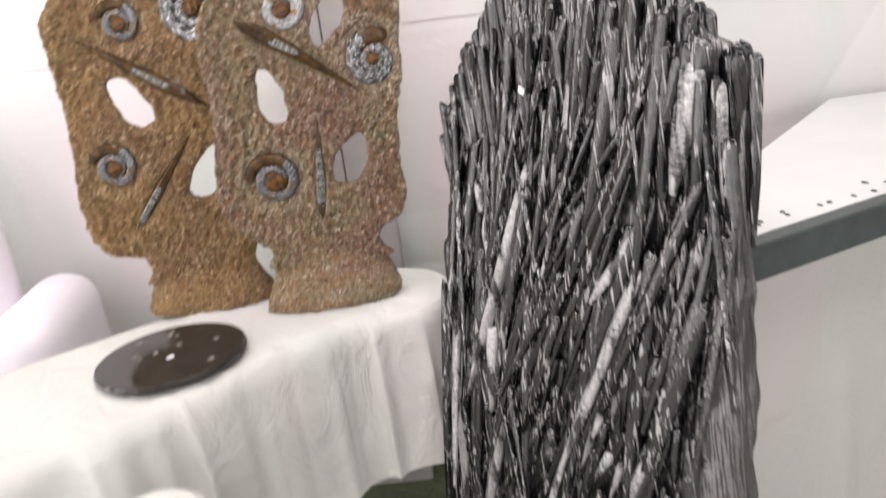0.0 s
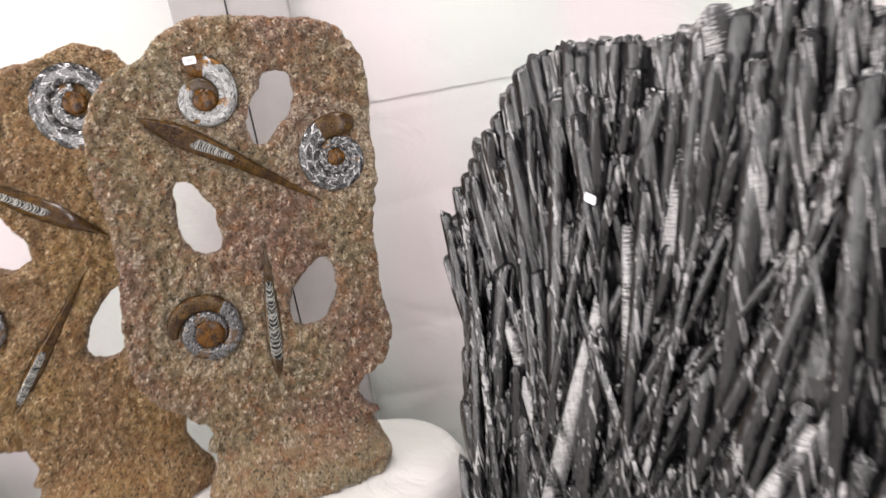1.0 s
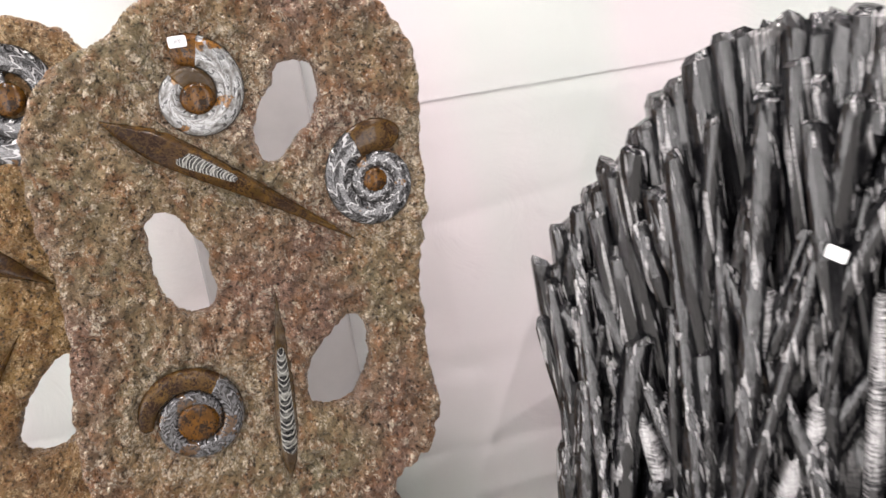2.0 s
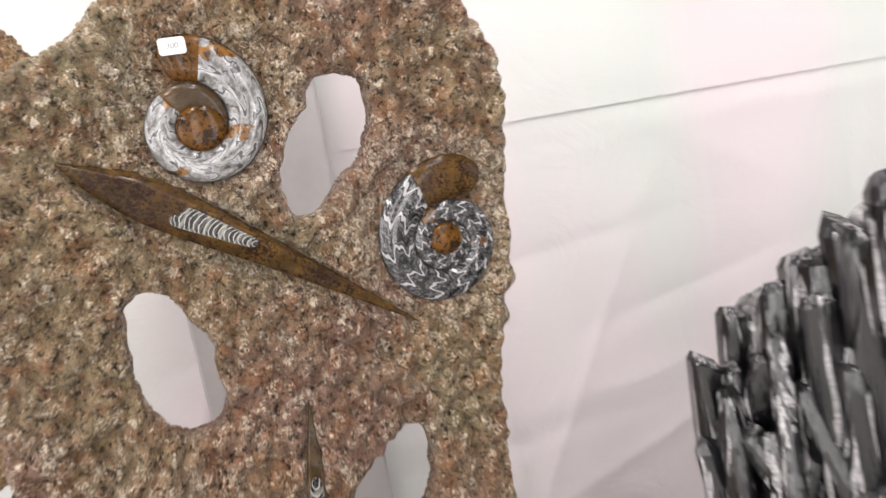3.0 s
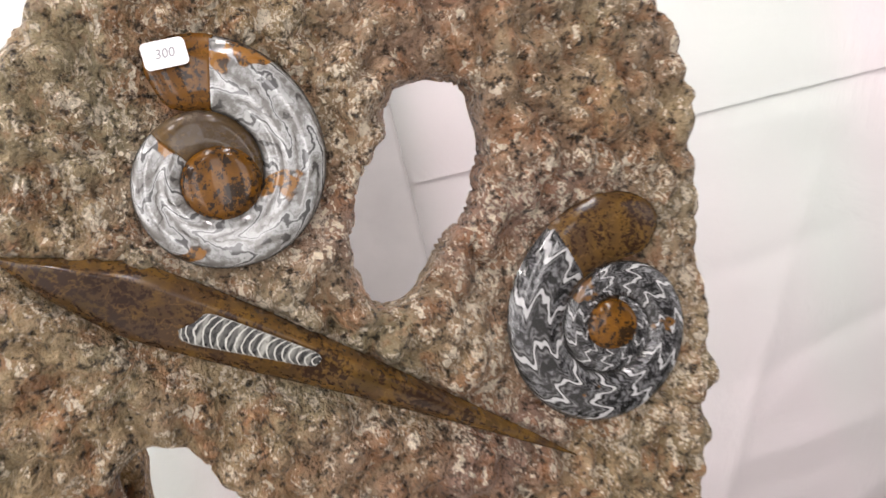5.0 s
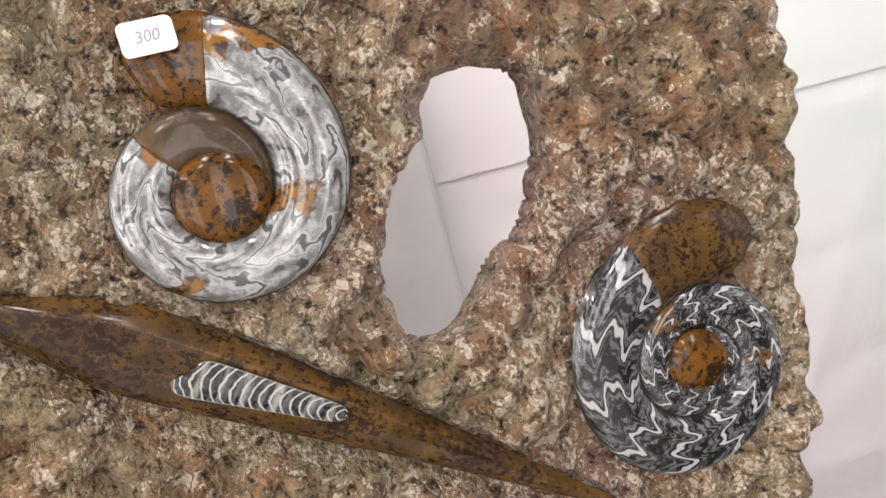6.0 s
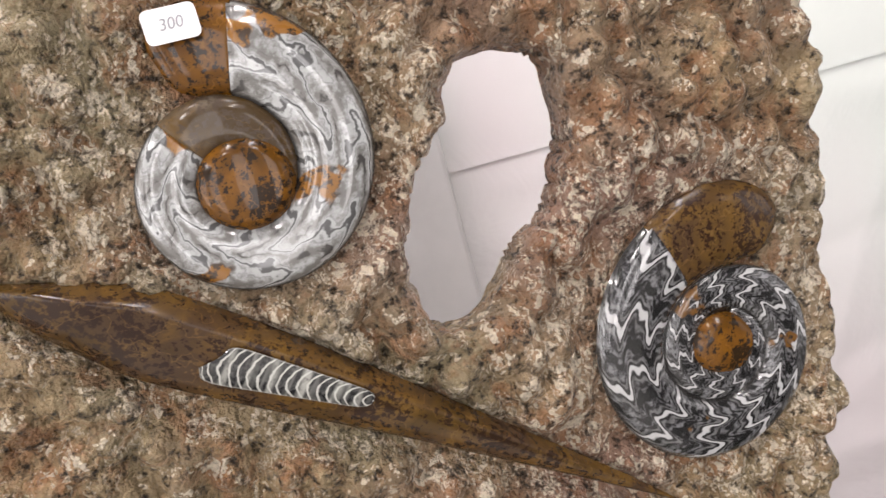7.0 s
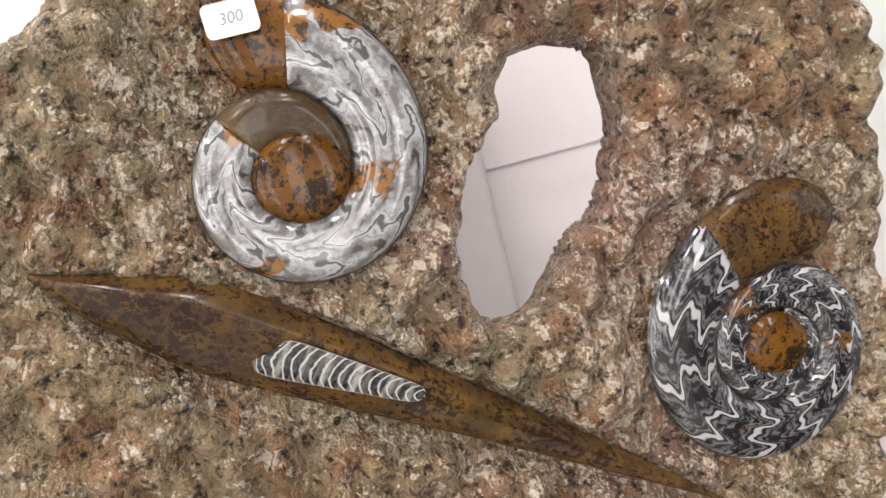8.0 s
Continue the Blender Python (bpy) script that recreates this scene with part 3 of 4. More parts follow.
def sheet_mesh(name, x0, x1, z0, z1, seed, depth):
    """A hung fabric sheet with soft vertical swells, packing folds and slack wrinkles, about a millimetre thick."""
    xs = np.concatenate([np.linspace(x0, -0.9, 40, endpoint=False), np.linspace(-0.9, 1.1, 330, endpoint=False), np.linspace(1.1, x1, 40)])
    zs = np.linspace(z0, z1, 150)
    nx, nz = len(xs), len(zs)
    gx, gz = np.meshgrid(xs, zs)
    y = 0.010 * ripple(gx / 0.5, gz / 1.3, 3) + 0.003 * ripple(gx / 0.16, gz / 0.5, 4)
    slack = np.zeros_like(gx)
    slack += 0.0016 * ripple((gx + 0.4 * gz) / 0.07, (gz - 0.3 * gx) / 0.13, seed + 2)
    rng = random.Random(seed)
    for k in range(46):
        ang = rng.choice((0.08, 1.57, 1.2, -0.5, 0.05)) + rng.gauss(0, 0.12)
        cx, cz, reach = rng.uniform(-0.9, 1.1), rng.uniform(z0, z1), rng.uniform(0.1, 0.45)
        u = (gx - cx) * math.cos(ang) + (gz - cz) * math.sin(ang)
        v = -(gx - cx) * math.sin(ang) + (gz - cz) * math.cos(ang)
        slack += rng.choice((-1, 1)) * rng.uniform(0.0012, 0.0032) * np.exp(-np.abs(v + 0.02 * u * u) / 0.011) * np.exp(-(u / reach) ** 2)
    # the hems pull the cloth into a shallow roll along the seam
    hem = np.minimum(np.abs(gz - SEAM), 0.2)
    y -= 0.0016 * np.exp(-((hem - 0.028) / 0.012) ** 2) * (0.5 + 0.5 * ripple(gx / 0.09, gx * 0, seed + 6))
    y += slack * np.clip((hem - 0.008) / 0.04, 0, 1) + depth
    F = np.stack([gx.ravel(), y.ravel(), gz.ravel()], 1)
    B = F + np.array([0, 0.0008, 0])
    idx = np.arange(nx * nz).reshape(nz, nx)
    q = np.stack([idx[:-1, :-1], idx[:-1, 1:], idx[1:, 1:], idx[1:, :-1]], -1).reshape(-1, 4)
    k = nx * nz
    loop = np.concatenate([idx[0, :], idx[1:, -1], idx[-1, -2::-1], idx[-2:0:-1, 0]])
    m = len(loop)
    a = 2 * k + np.arange(m)
    side = np.stack([a, a + m, np.roll(a, -1) + m, np.roll(a, -1)], 1)
    return mesh_of(name, np.concatenate([F, B, F[loop], B[loop]]), np.concatenate([q, q[:, ::-1] + k, side]), SHEET)


I4 = Matrix.Identity(4)
piece("backdrop_sheet", sheet_mesh("backdrop_sheet", -3.1, 3.1, 0.02, SEAM + 0.01, 3, WALL_Y), I4, "lower white fabric sheet of the stall's back wall", "backdrop", "structure")
piece("backdrop_sheet", sheet_mesh("backdrop_sheet", -3.1, 3.1, SEAM - 0.004, 2.85, 17, WALL_Y - 0.0025), I4, "upper white fabric sheet overlapping the lower one", "backdrop", "structure")
for nm, size, at_ in (
    ("floor", (6.6, 5.2, 0.1), (0, -0.5, -0.05)),
    ("ceiling", (6.6, 5.2, 0.1), (0, -0.5, 2.95)),
    ("wall_north", (6.6, 0.1, 2.9), (0, 2.05, 1.45)),
):
    look_of = CONCRETE if nm == "floor" else DARK_CEILING if nm == "ceiling" else ROOM
    piece(nm, box_mesh(nm, size, look_of, 0), pose(*at_), "pale grey concrete floor" if nm == "floor" else "plain hall " + nm.split("_")[0], nm.split("_")[0], "structure")

piece("turf_mat", box_mesh("turf_mat", (2.6, 1.5, 0.012), TURF, 0.004), pose(-0.6, 1.2, 0.006), "green artificial turf mat under the table", "mat")


def pierced_wall(name, length, centres):
    """A wall along x, 0.1 thick, 2.9 high, with tall openings at the centres."""
    bm = bmesh.new()

    def block(x0, x1, z0, z1):
        made = bmesh.ops.create_cube(bm, size=1)["verts"]
        for v in made:
            v.co = Vector(((x0 + x1) / 2 + v.co.x * (x1 - x0), v.co.y * 0.1, (z0 + z1) / 2 + v.co.z * (z1 - z0)))

    block(-length / 2, length / 2, 0, WINDOW_LO)
    block(-length / 2, length / 2, WINDOW_HI, 2.9)
    left = -length / 2
    for c in (*centres, None):
        right = length / 2 if c is None else c - WINDOW_W / 2
        block(left, right, WINDOW_LO, WINDOW_HI)
        left = right + WINDOW_W
    me = bpy.data.meshes.new(name)
    bm.to_mesh(me)
    bm.free()
    me.materials.append(GREY_HALL)
    return me


piece("wall_south", pierced_wall("wall_south", 6.6, SOUTH_WINDOWS), pose(0, -3.05, 0), "grey hall wall with tall windows", "wall", "structure")
piece("wall_west", pierced_wall("wall_west", 5.0, [y + 0.5 for y in WEST_WINDOWS]), pose(-3.25, -0.5, 0, 0, 0, 90), "grey hall wall with tall windows", "wall", "structure")
# unseen east windows, added to brighten the lower back sheet
piece("wall_east", pierced_wall("wall_east", 5.0, [y + 0.5 for y in ADDED_EAST_WINDOWS]), pose(3.25, -0.5, 0, 0, 0, 90), "grey hall wall with tall windows", "wall", "structure")
for k, (wx, wy, turn) in enumerate([(x, -3.05, 0) for x in SOUTH_WINDOWS] + [(-3.25, y, 90) for y in WEST_WINDOWS] + [(3.25, y, -90) for y in ADDED_EAST_WINDOWS]):
    win = thing("window_%d" % (k + 1), pose(wx, wy, (WINDOW_LO + WINDOW_HI) / 2, 0, 0, turn), "tall window with a white frame", "window", "", "structure")
    hh = WINDOW_HI - WINDOW_LO
    for sx in (-1, 1):
        part("frame", box_mesh("frame", (0.04, 0.07, hh), HOUSING, 0.004, (sx * (WINDOW_W / 2 - 0.02), 0, 0)), win)
        part("frame", box_mesh("frame", (WINDOW_W - 0.08, 0.07, 0.04), HOUSING, 0.004, (0, 0, sx * (hh / 2 - 0.02))), win)
    pane = part("pane", box_mesh("pane", (WINDOW_W - 0.08, 0.006, hh - 0.08), GLASS, 0, (0, -0.02 if turn == 0 else 0.02, 0)), win)
    pane.visible_shadow = False
for lx, ly in LAMPS:
    fixture = thing("ceiling_light", pose(lx, ly, 2.74), "white batten ceiling light", "ceiling light", "ceiling lights")
    part("housing", box_mesh("housing", (0.24, 1.32, 0.06), HOUSING, 0.01, (0, 0, 0.03)), fixture)
    part("hanger", box_mesh("hanger", (0.02, 0.02, 0.10), HOUSING, 0.003, (0, 0.4, 0.11)), fixture)
    part("hanger", box_mesh("hanger", (0.02, 0.02, 0.10), HOUSING, 0.003, (0, -0.4, 0.11)), fixture)

# grey post of the wall with a hanging cord
piece("grey_post", box_mesh("grey_post", (0.20, 0.05, 2.85), GREY_PANEL, 0.004), pose(-0.279, WALL_Y - 0.045, 1.435), "grey scuffed wall panel post", "post", "structure")
cu = bpy.data.curves.new("hanging_cord", "CURVE")
cu.dimensions, cu.bevel_depth, cu.bevel_resolution = "3D", 0.0016, 3
sp = cu.splines.new("POLY")
sp.points.add(11)
for k, p in enumerate(sp.points):
    z = 2.8 - k * (2.8 - 0.78) / 11
    p.co = (-0.283 + 0.0015 * math.sin(k * 1.3), WALL_Y - 0.078, z, 1)
cu.materials.append(CORD)
tagged(new("hanging_cord", cu), "thin black cord hanging straight down", "cord")

# ---- draped table ----
TABLE = 0.735
ctrl = [(-1.75, 0.02), (-1.2, 0.46), (-0.80, 0.79), (-0.52, 1.00), (-0.37, 1.15), (-0.24, 1.255), (-0.12, 1.30), (-0.06, 1.36), (-0.07, 1.46), (-0.15, 1.53), (-0.34, 1.545), (-0.60, 1.41), (-0.95, 1.14), (-1.4, 0.78), (-1.95, 0.34)]


def draped_mesh(name, outline, top, hem, seed):
    """A cloth over a table: flat top with faint wrinkles, turned edge and a skirt that falls in folds."""
    line = closed_curve(outline, 44)
    n = len(line)
    s = np.cumsum(np.linalg.norm(np.roll(line, -1, 0) - line, axis=1))
    tangent = np.roll(line, -1, 0) - np.roll(line, 1, 0)
    normal = np.stack([tangent[:, 1], -tangent[:, 0]], 1)
    normal /= np.linalg.norm(normal, axis=1)[:, None]
    # the middle of the top follows the table's long axis
    spine = np.stack([np.clip(line[:, 0], -1.6, -0.3)] * 2, 1)
    spine[:, 1] = 1.33 + (spine[:, 0] + 0.3) * 0.80
    V, rows = [], []
    for f in np.linspace(0, 1, 14):
        p = spine + (line - normal * 0.008 - spine) * f
        z = top + 0.005 * ripple(p[:, 0] / 0.06, p[:, 1] / 0.03, seed) * f - 0.004 * f ** 12
        rows.append(np.column_stack([p, z]))
    pleat = 1 - np.abs(np.sin(s / 0.034 + 1.5 * ripple(s / 0.16, s * 0, seed)))
    fold = 1.9 * pleat ** 1.6 * np.clip(0.45 + 0.9 * ripple(s / 0.085, s * 0 + 2, seed + 1), 0, 1.3) - 0.7 + 0.5 * ripple(s / 0.03, s * 0 + 4, seed + 2)
    for f in np.linspace(0, 1, 26):
        grow = min(1, f * 2.6) ** 0.8
        out = 0.004 + 0.010 * min(1, f * 12) + 0.065 * grow * np.clip(fold * 0.45 + 0.5, 0, 1.4) ** 1.4 + 0.015 * f
        p = line + normal * np.broadcast_to(out, (n,))[:, None]
        z = top - 0.006 - (top - hem) * f + 0.010 * f * ripple(s / 0.2, s * 0 + 7, seed)
        rows.append(np.column_stack([p, z]))
    V = np.concatenate(rows)
    faces = []
    for r in range(len(rows) - 1):
        a = np.arange(n) + r * n
        b = np.roll(np.arange(n), -1) + r * n
        faces.append(np.stack([a, b, b + n, a + n], 1))
    return mesh_of(name, V, np.concatenate(faces)[:, ::-1], TABLECLOTH)


piece("tablecloth", draped_mesh("tablecloth", ctrl, TABLE, 0.42, 5), I4, "creased white tablecloth falling in folds over the table", "tablecloth")
table = thing("table", pose(-0.85, 0.89, 0, 0, 0, 38.6), "narrow plywood table under a white cloth", "table")
part("tabletop", box_mesh("tabletop", (1.3, 0.20, 0.02), WOOD, 0.004, (-0.02, 0.03, TABLE - 0.026)), table)
for sx in (-0.6, 0.6):
    for sy in (-0.04, 0.1):
        part("leg", box_mesh("leg", (0.04, 0.04, TABLE - 0.048), WOOD, 0.003, (sx, sy, (TABLE - 0.036) / 2 + 0.006)), table)

# ---- round black dish ----


def lathe(name, profile, mat, n=72):
    verts, faces = [], []
    for r, z in profile:
        for k in range(n):
            t = 2 * math.pi * k / n
            verts.append((r * math.cos(t), r * math.sin(t), z))
    for i in range(len(profile) - 1):
        for k in range(n):
            faces.append((i * n + k, i * n + (k + 1) % n, (i + 1) * n + (k + 1) % n, (i + 1) * n + k))
    faces.append(tuple(reversed(range(n))))
    faces.append(tuple(range((len(profile) - 1) * n, len(profile) * n)))
    return mesh_of(name, verts, faces, mat, False)


dish = thing("fossil_dish", pose(-0.532, 1.173, TABLE + 0.002), "round polished black fossil marble plate on the tablecloth", "plate")
part("plate", lathe("plate", [(0.118, 0.0), (0.124, 0.004), (0.127, 0.010), (0.125, 0.014), (0.121, 0.0155)], BLACK_DISH), dish)
rnd = random.Random(4)
for k in range(11):
    t, r = rnd.uniform(0, 6.28), 0.10 * math.sqrt(rnd.random())
    spot = part("fossil_spot", dome_mesh("fossil_spot", rnd.uniform(0.004, 0.011), rnd.uniform(0.003, 0.006), 0.0012, DISH_SPOT, 16, 3), dish, "pale fossil inclusion" if k == 0 else "")
    spot.matrix_local = pose(r * math.cos(t), r * math.sin(t), 0.0156, 0, 0, rnd.uniform(0, 180))
part("price_sticker", sticker_mesh(0.013, 0.009), dish, "small blank white price sticker").matrix_local = pose(0.005, -0.02, 0.0165, 0, 0, 50)

# ---- main fossil plate ----


def plate_pose(x, y, slope, z):
    k = math.hypot(1, slope)
    m = Matrix(((1 / k, 0, slope / k, x), (slope / k, 0, -1 / k, y), (0, 1, 0, z), (0, 0, 0, 1)))
    return m


MM = 0.001
slab = thing("fossil_sculpture", plate_pose(-0.13, 1.387, 0.125, TABLE), "standing grey-brown stone fossil plate with holes, ammonites and orthoceras", "fossil", "fossil plates")


def local(points):
    return [(a * MM, b * MM - TABLE) for a, b in points]


outline = local([(-242, 815), (-246, 848), (-262, 868), (-290, 893), (-312, 918), (-325, 950), (-325, 985), (-319, 1030), (-310, 1075), (-304, 1115), (-304, 1160), (-308, 1200), (-306, 1245), (-300, 1275),
                 (-284, 1306), (-262, 1324), (-234, 1336), (-212, 1346), (-195, 1362), (-170, 1375), (-135, 1381), (-90, 1374), (-45, 1365), (0, 1358), (28, 1340), (46, 1313), (53, 1283), (51, 1248), (44, 1205), (42, 1150),
                 (30, 1108), (21, 1070), (18, 1010), (17, 975), (21, 940), (13, 907), (-4, 885), (-30, 872), (-43, 852), (-40, 832), (-32, 812)])
HOLES = [
    local([(-63, 1304), (-76, 1301), (-83, 1291), (-91, 1279), (-101, 1267), (-106, 1253), (-111, 1240), (-109, 1227), (-106, 1219), (-97, 1216), (-85, 1220), (-72, 1233), (-58, 1245), (-49, 1258), (-43, 1280), (-46, 1294), (-53, 1301)]),
    local([(-212, 1188), (-197, 1186), (-185, 1169), (-173, 1149), (-174, 1124), (-173, 1103), (-184, 1090), (-201, 1089), (-219, 1109), (-225, 1130), (-225, 1145), (-224, 1172)]),
    local([(-49, 1052), (-65, 1048), (-89, 1031), (-102, 1013), (-111, 989), (-110, 972), (-91, 963), (-72, 963), (-56, 978), (-43, 1005), (-41, 1034)]),
]
A, B, C = (-0.1545, 1.283 - TABLE), (-0.0075, 1.181 - TABLE), (-217 * MM, 988 * MM - TABLE)
ROUND = [(-0.3, 57), (-0.25, 58), (-0.1, 54), (0, 50), (0.17, 43), (0.42, 37), (0.67, 37), (0.85, 33), (1.0, 28), (1.2, 22), (1.5, 18), (2.5, 12)]
hollows = [(A[0] + 0.008, A[1] + 0.006, 0.046, 0.003), (B[0] - 0.004, B[1] + 0.008, 0.052, 0.003), (C[0], C[1] + 0.004, 0.05, 0.004)]
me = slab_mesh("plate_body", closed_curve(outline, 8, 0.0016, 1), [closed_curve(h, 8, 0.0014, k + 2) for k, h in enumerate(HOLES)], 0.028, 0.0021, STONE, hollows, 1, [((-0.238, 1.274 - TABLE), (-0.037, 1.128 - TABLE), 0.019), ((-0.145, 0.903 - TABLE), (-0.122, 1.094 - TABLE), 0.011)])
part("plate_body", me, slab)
FOOT = [(0.0, -0.146, 0.124, 0.058), (0.004, -0.146, 0.129, 0.062), (0.022, -0.143, 0.130, 0.058), (0.044, -0.142, 0.121, 0.046), (0.066, -0.141, 0.111, 0.034), (0.09, -0.140, 0.104, 0.024), (0.112, -0.143, 0.1, 0.015)]
part("foot", foot_mesh("foot", FOOT, STONE, 3.0), slab, "flared chiselled stone foot")
ammonite(slab, *A, [(-0.12, 57), (0, 55.5), (0.12, 49), (0.24, 42.5), (0.49, 33), (0.76, 29.5), (1.0, 27), (1.25, 18), (1.5, 12.5), (2.5, 9)], radians(76), -1, SHELL_WHITE, rise=0.17, mouth=0.085, core=0.0150, turns=1.35, inner=0.86, label="polished white and grey ammonite", at_core=(0.003, -0.001))
ammonite(slab, *B, [(-0.2, 62), (-0.1, 61), (0, 53), (0.13, 49), (0.25, 46.5), (0.37, 45), (0.5, 41.5), (0.64, 37), (0.77, 33.5), (0.9, 27.5), (1.0, 24), (1.1, 22.5), (1.27, 22.5), (1.4, 22), (1.63, 20), (1.8, 14), (2.1, 10), (3, 8)], radians(110), 1, SHELL_BLACK, rise=0.15, mouth=0.165, core=0.0118, turns=1.85, fill=BROWN, label="polished ammonite with black and white zigzag sutures")
ammonite(slab, *C, ROUND, radians(55), -1, SHELL_GREY, rise=0.3, mouth=0.34, core=0.0205, turns=1.3, fill=BROWN, label="polished grey ammonite with a brown core")
spindle(slab, (-0.2355, 1.2755 - TABLE), (-0.037, 1.128 - TABLE), [(0, 0.2), (0.06, 6), (0.12, 12), (0.18, 16.5), (0.3, 16.5), (0.46, 14), (0.7, 8.5), (0.915, 3.2), (1, 0.2)], [(0, 0.2), (0.075, 7.5), (0.21, 12.8), (0.35, 10.8), (0.57, 6.2), (0.8, 2.8), (1, 0.2)], [(0, 0), (0.1, 6.5), (0.2, 12), (0.39, 11.5), (0.64, 6.5), (1, 0)], 0.011, BROWN, [(0.288, 0.495, 1.5, 8.0, 5.0, 3.3)], "polished brown orthoceras cone")
spindle(slab, (-0.145, 0.903 - TABLE), (-0.122, 1.094 - TABLE), [(0, 0.2), (0.1, 7), (0.3, 11), (0.55, 9), (0.8, 4), (1, 0.2)], [(0, 0.2), (0.1, 7.5), (0.3, 11), (0.55, 10), (0.8, 5.5), (1, 0.2)], [(0, 0), (0.3, 7), (0.6, 6), (1, 0)], 0.008, UMBER, [(0.15, 0.72, -1.0, 8.4, 0.0, 4.6)], "polished orthoceras with banded chambers")
sticker = part("price_sticker", sticker_mesh(0.0155, 0.0098), slab, "white price sticker with a handwritten number")
sticker.matrix_local = pose(-0.158, 1.3312 - TABLE, 0.0095, 0, 0, 0)
txt = bpy.data.curves.new("price", "FONT")
txt.body, txt.size, txt.align_x, txt.align_y, txt.shear = "300", 0.0047, "CENTER", "CENTER", 0.15
txt.materials.append(INK)
part("price", txt, sticker).location = (0, 0, 0.0006)

# ---- golden fossil plate behind ----
gold = thing("fossil_sculpture", plate_pose(-0.5, 1.43, 0.1, TABLE), "standing golden-brown stone fossil plate with holes and ammonites", "fossil", "fossil plates")
g_out = local([(-140, 790), (-140, 825), (-150, 852), (-205, 865), (-234, 900), (-243, 965), (-232, 1057), (-225, 1142), (-226, 1205), (-228, 1292), (-212, 1336), (-175, 1358), (-95, 1368), (-40, 1365), (5, 1366), (30, 1374), (62, 1381), (100, 1365), (122, 1338),
               (138, 1280), (135, 1200), (125, 1100), (112, 1000), (100, 930), (75, 860), (62, 815), (55, 790)])
g_holes = [local([(-140, 1188), (-110, 1202), (-86, 1177), (-62, 1125), (-82, 1109), (-100, 1108), (-125, 1128)]),
           local([(34, 1055), (2, 1038), (-25, 1000), (-35, 970), (-13, 956), (14, 966), (38, 1005)])]
gA, gB, gC = (0.046, 1.308 - TABLE), (-0.086, 1.296 - TABLE), (-0.157, 1.038 - TABLE)
me = slab_mesh("plate_body", closed_curve(g_out, 8, 0.002, 11), [closed_curve(h, 8, 0.0015, k + 12) for k, h in enumerate(g_holes)], 0.03, 0.0034, GOLD, [(*gA, 0.05, 0.003), (*gB, 0.04, 0.004), (*gC, 0.045, 0.004)], 21, [((0.04, 1.130 - TABLE), (-0.172, 1.278 - TABLE), 0.016), ((-0.146, 0.914 - TABLE), (-0.002, 1.088 - TABLE), 0.011)])
part("plate_body", me, gold)
g_foot = [(0.0, -0.037, 0.120, 0.058), (0.004, -0.037, 0.126, 0.062), (0.02, -0.037, 0.125, 0.056), (0.04, -0.037, 0.116, 0.042), (0.065, -0.038, 0.106, 0.03), (0.1, -0.04, 0.1, 0.016)]
part("foot", foot_mesh("foot", g_foot, GOLD, 8.0), gold, "flared chiselled stone foot")
ammonite(gold, *gA, [(-0.1, 66), (0, 64), (0.25, 60), (0.5, 54), (0.75, 47), (1, 38), (1.3, 31), (1.6, 25), (2.6, 12)], radians(-60), -1, SHELL_BLACK, rise=0.16, core=0.016, turns=1.6, label="polished ammonite with black and white ribs")
ammonite(gold, *gB, [(f, r * 0.83) for f, r in ROUND], radians(60), -1, SHELL_GREY, rise=0.3, mouth=0.28, fill=BROWN, core=0.0145, turns=1.3, label="polished grey ammonite")
ammonite(gold, *gC, [(f, r * 0.93) for f, r in ROUND], radians(60), -1, SHELL_GREY, rise=0.3, mouth=0.28, fill=BROWN, core=0.015, turns=1.4, label="polished dark grey ammonite")
EVEN = [(0, 0.2), (0.1, 6), (0.22, 13), (0.4, 14), (0.7, 8), (1, 0.2)]
spindle(gold, (0.04, 1.130 - TABLE), (-0.172, 1.278 - TABLE), EVEN, [(f, r * 1.1) for f, r in EVEN], [(f, r * 0.3) for f, r in EVEN], 0.0085, BROWN, [(0.3, 0.58, 0.0, 5.5, 0.0, 4.0)], "polished brown orthoceras cone")
spindle(gold, (-0.146, 0.914 - TABLE), (-0.002, 1.088 - TABLE), [(f, r * 0.75) for f, r in EVEN], [(f, r * 0.75) for f, r in EVEN], [(f, r * 0.3) for f, r in EVEN], 0.0075, BROWN, [(0.08, 0.45, 0.0, 6.0, 0.0, 4.5)], "polished orthoceras with banded chambers")

# ---- black crystal cluster on its plinth ----
CBASE = 0.30
cu_, cn_ = Vector((0.5211, -0.8535, 0)), Vector((-0.8535, -0.5211, 0))
cm = Matrix(((cu_.x, cn_.x, 0, -0.008), (cu_.y, cn_.y, 0, 1.24), (0, 0, 1, CBASE), (0, 0, 0, 1)))
cluster = thing("crystal_cluster", cm, "tall cluster of glossy black columnar crystals on dark rock", "crystal")
TOPS = np.array([(-32, 1080), (-26, 1111), (-11, 1138), (8, 1146), (18, 1163), (40, 1175), (60, 1200), (86, 1224), (95, 1240), (123, 1257), (140, 1268), (213, 1276), (300, 1272), (384, 1290), (435, 1296), (462, 1256), (500, 1205), (537, 1188), (559, 1160), (575, 1050), (590, 950)]) * MM


def crown(u):
    return float(np.interp(u, TOPS[:, 0], TOPS[:, 1])) - CBASE


def bulge(z):
    """How far the face stands out at a height over the plinth."""
    return float(np.interp(z, [0, 0.2, 0.45, 0.75, 1.0], [0.09, 0.075, 0.05, 0.0, -0.012]))


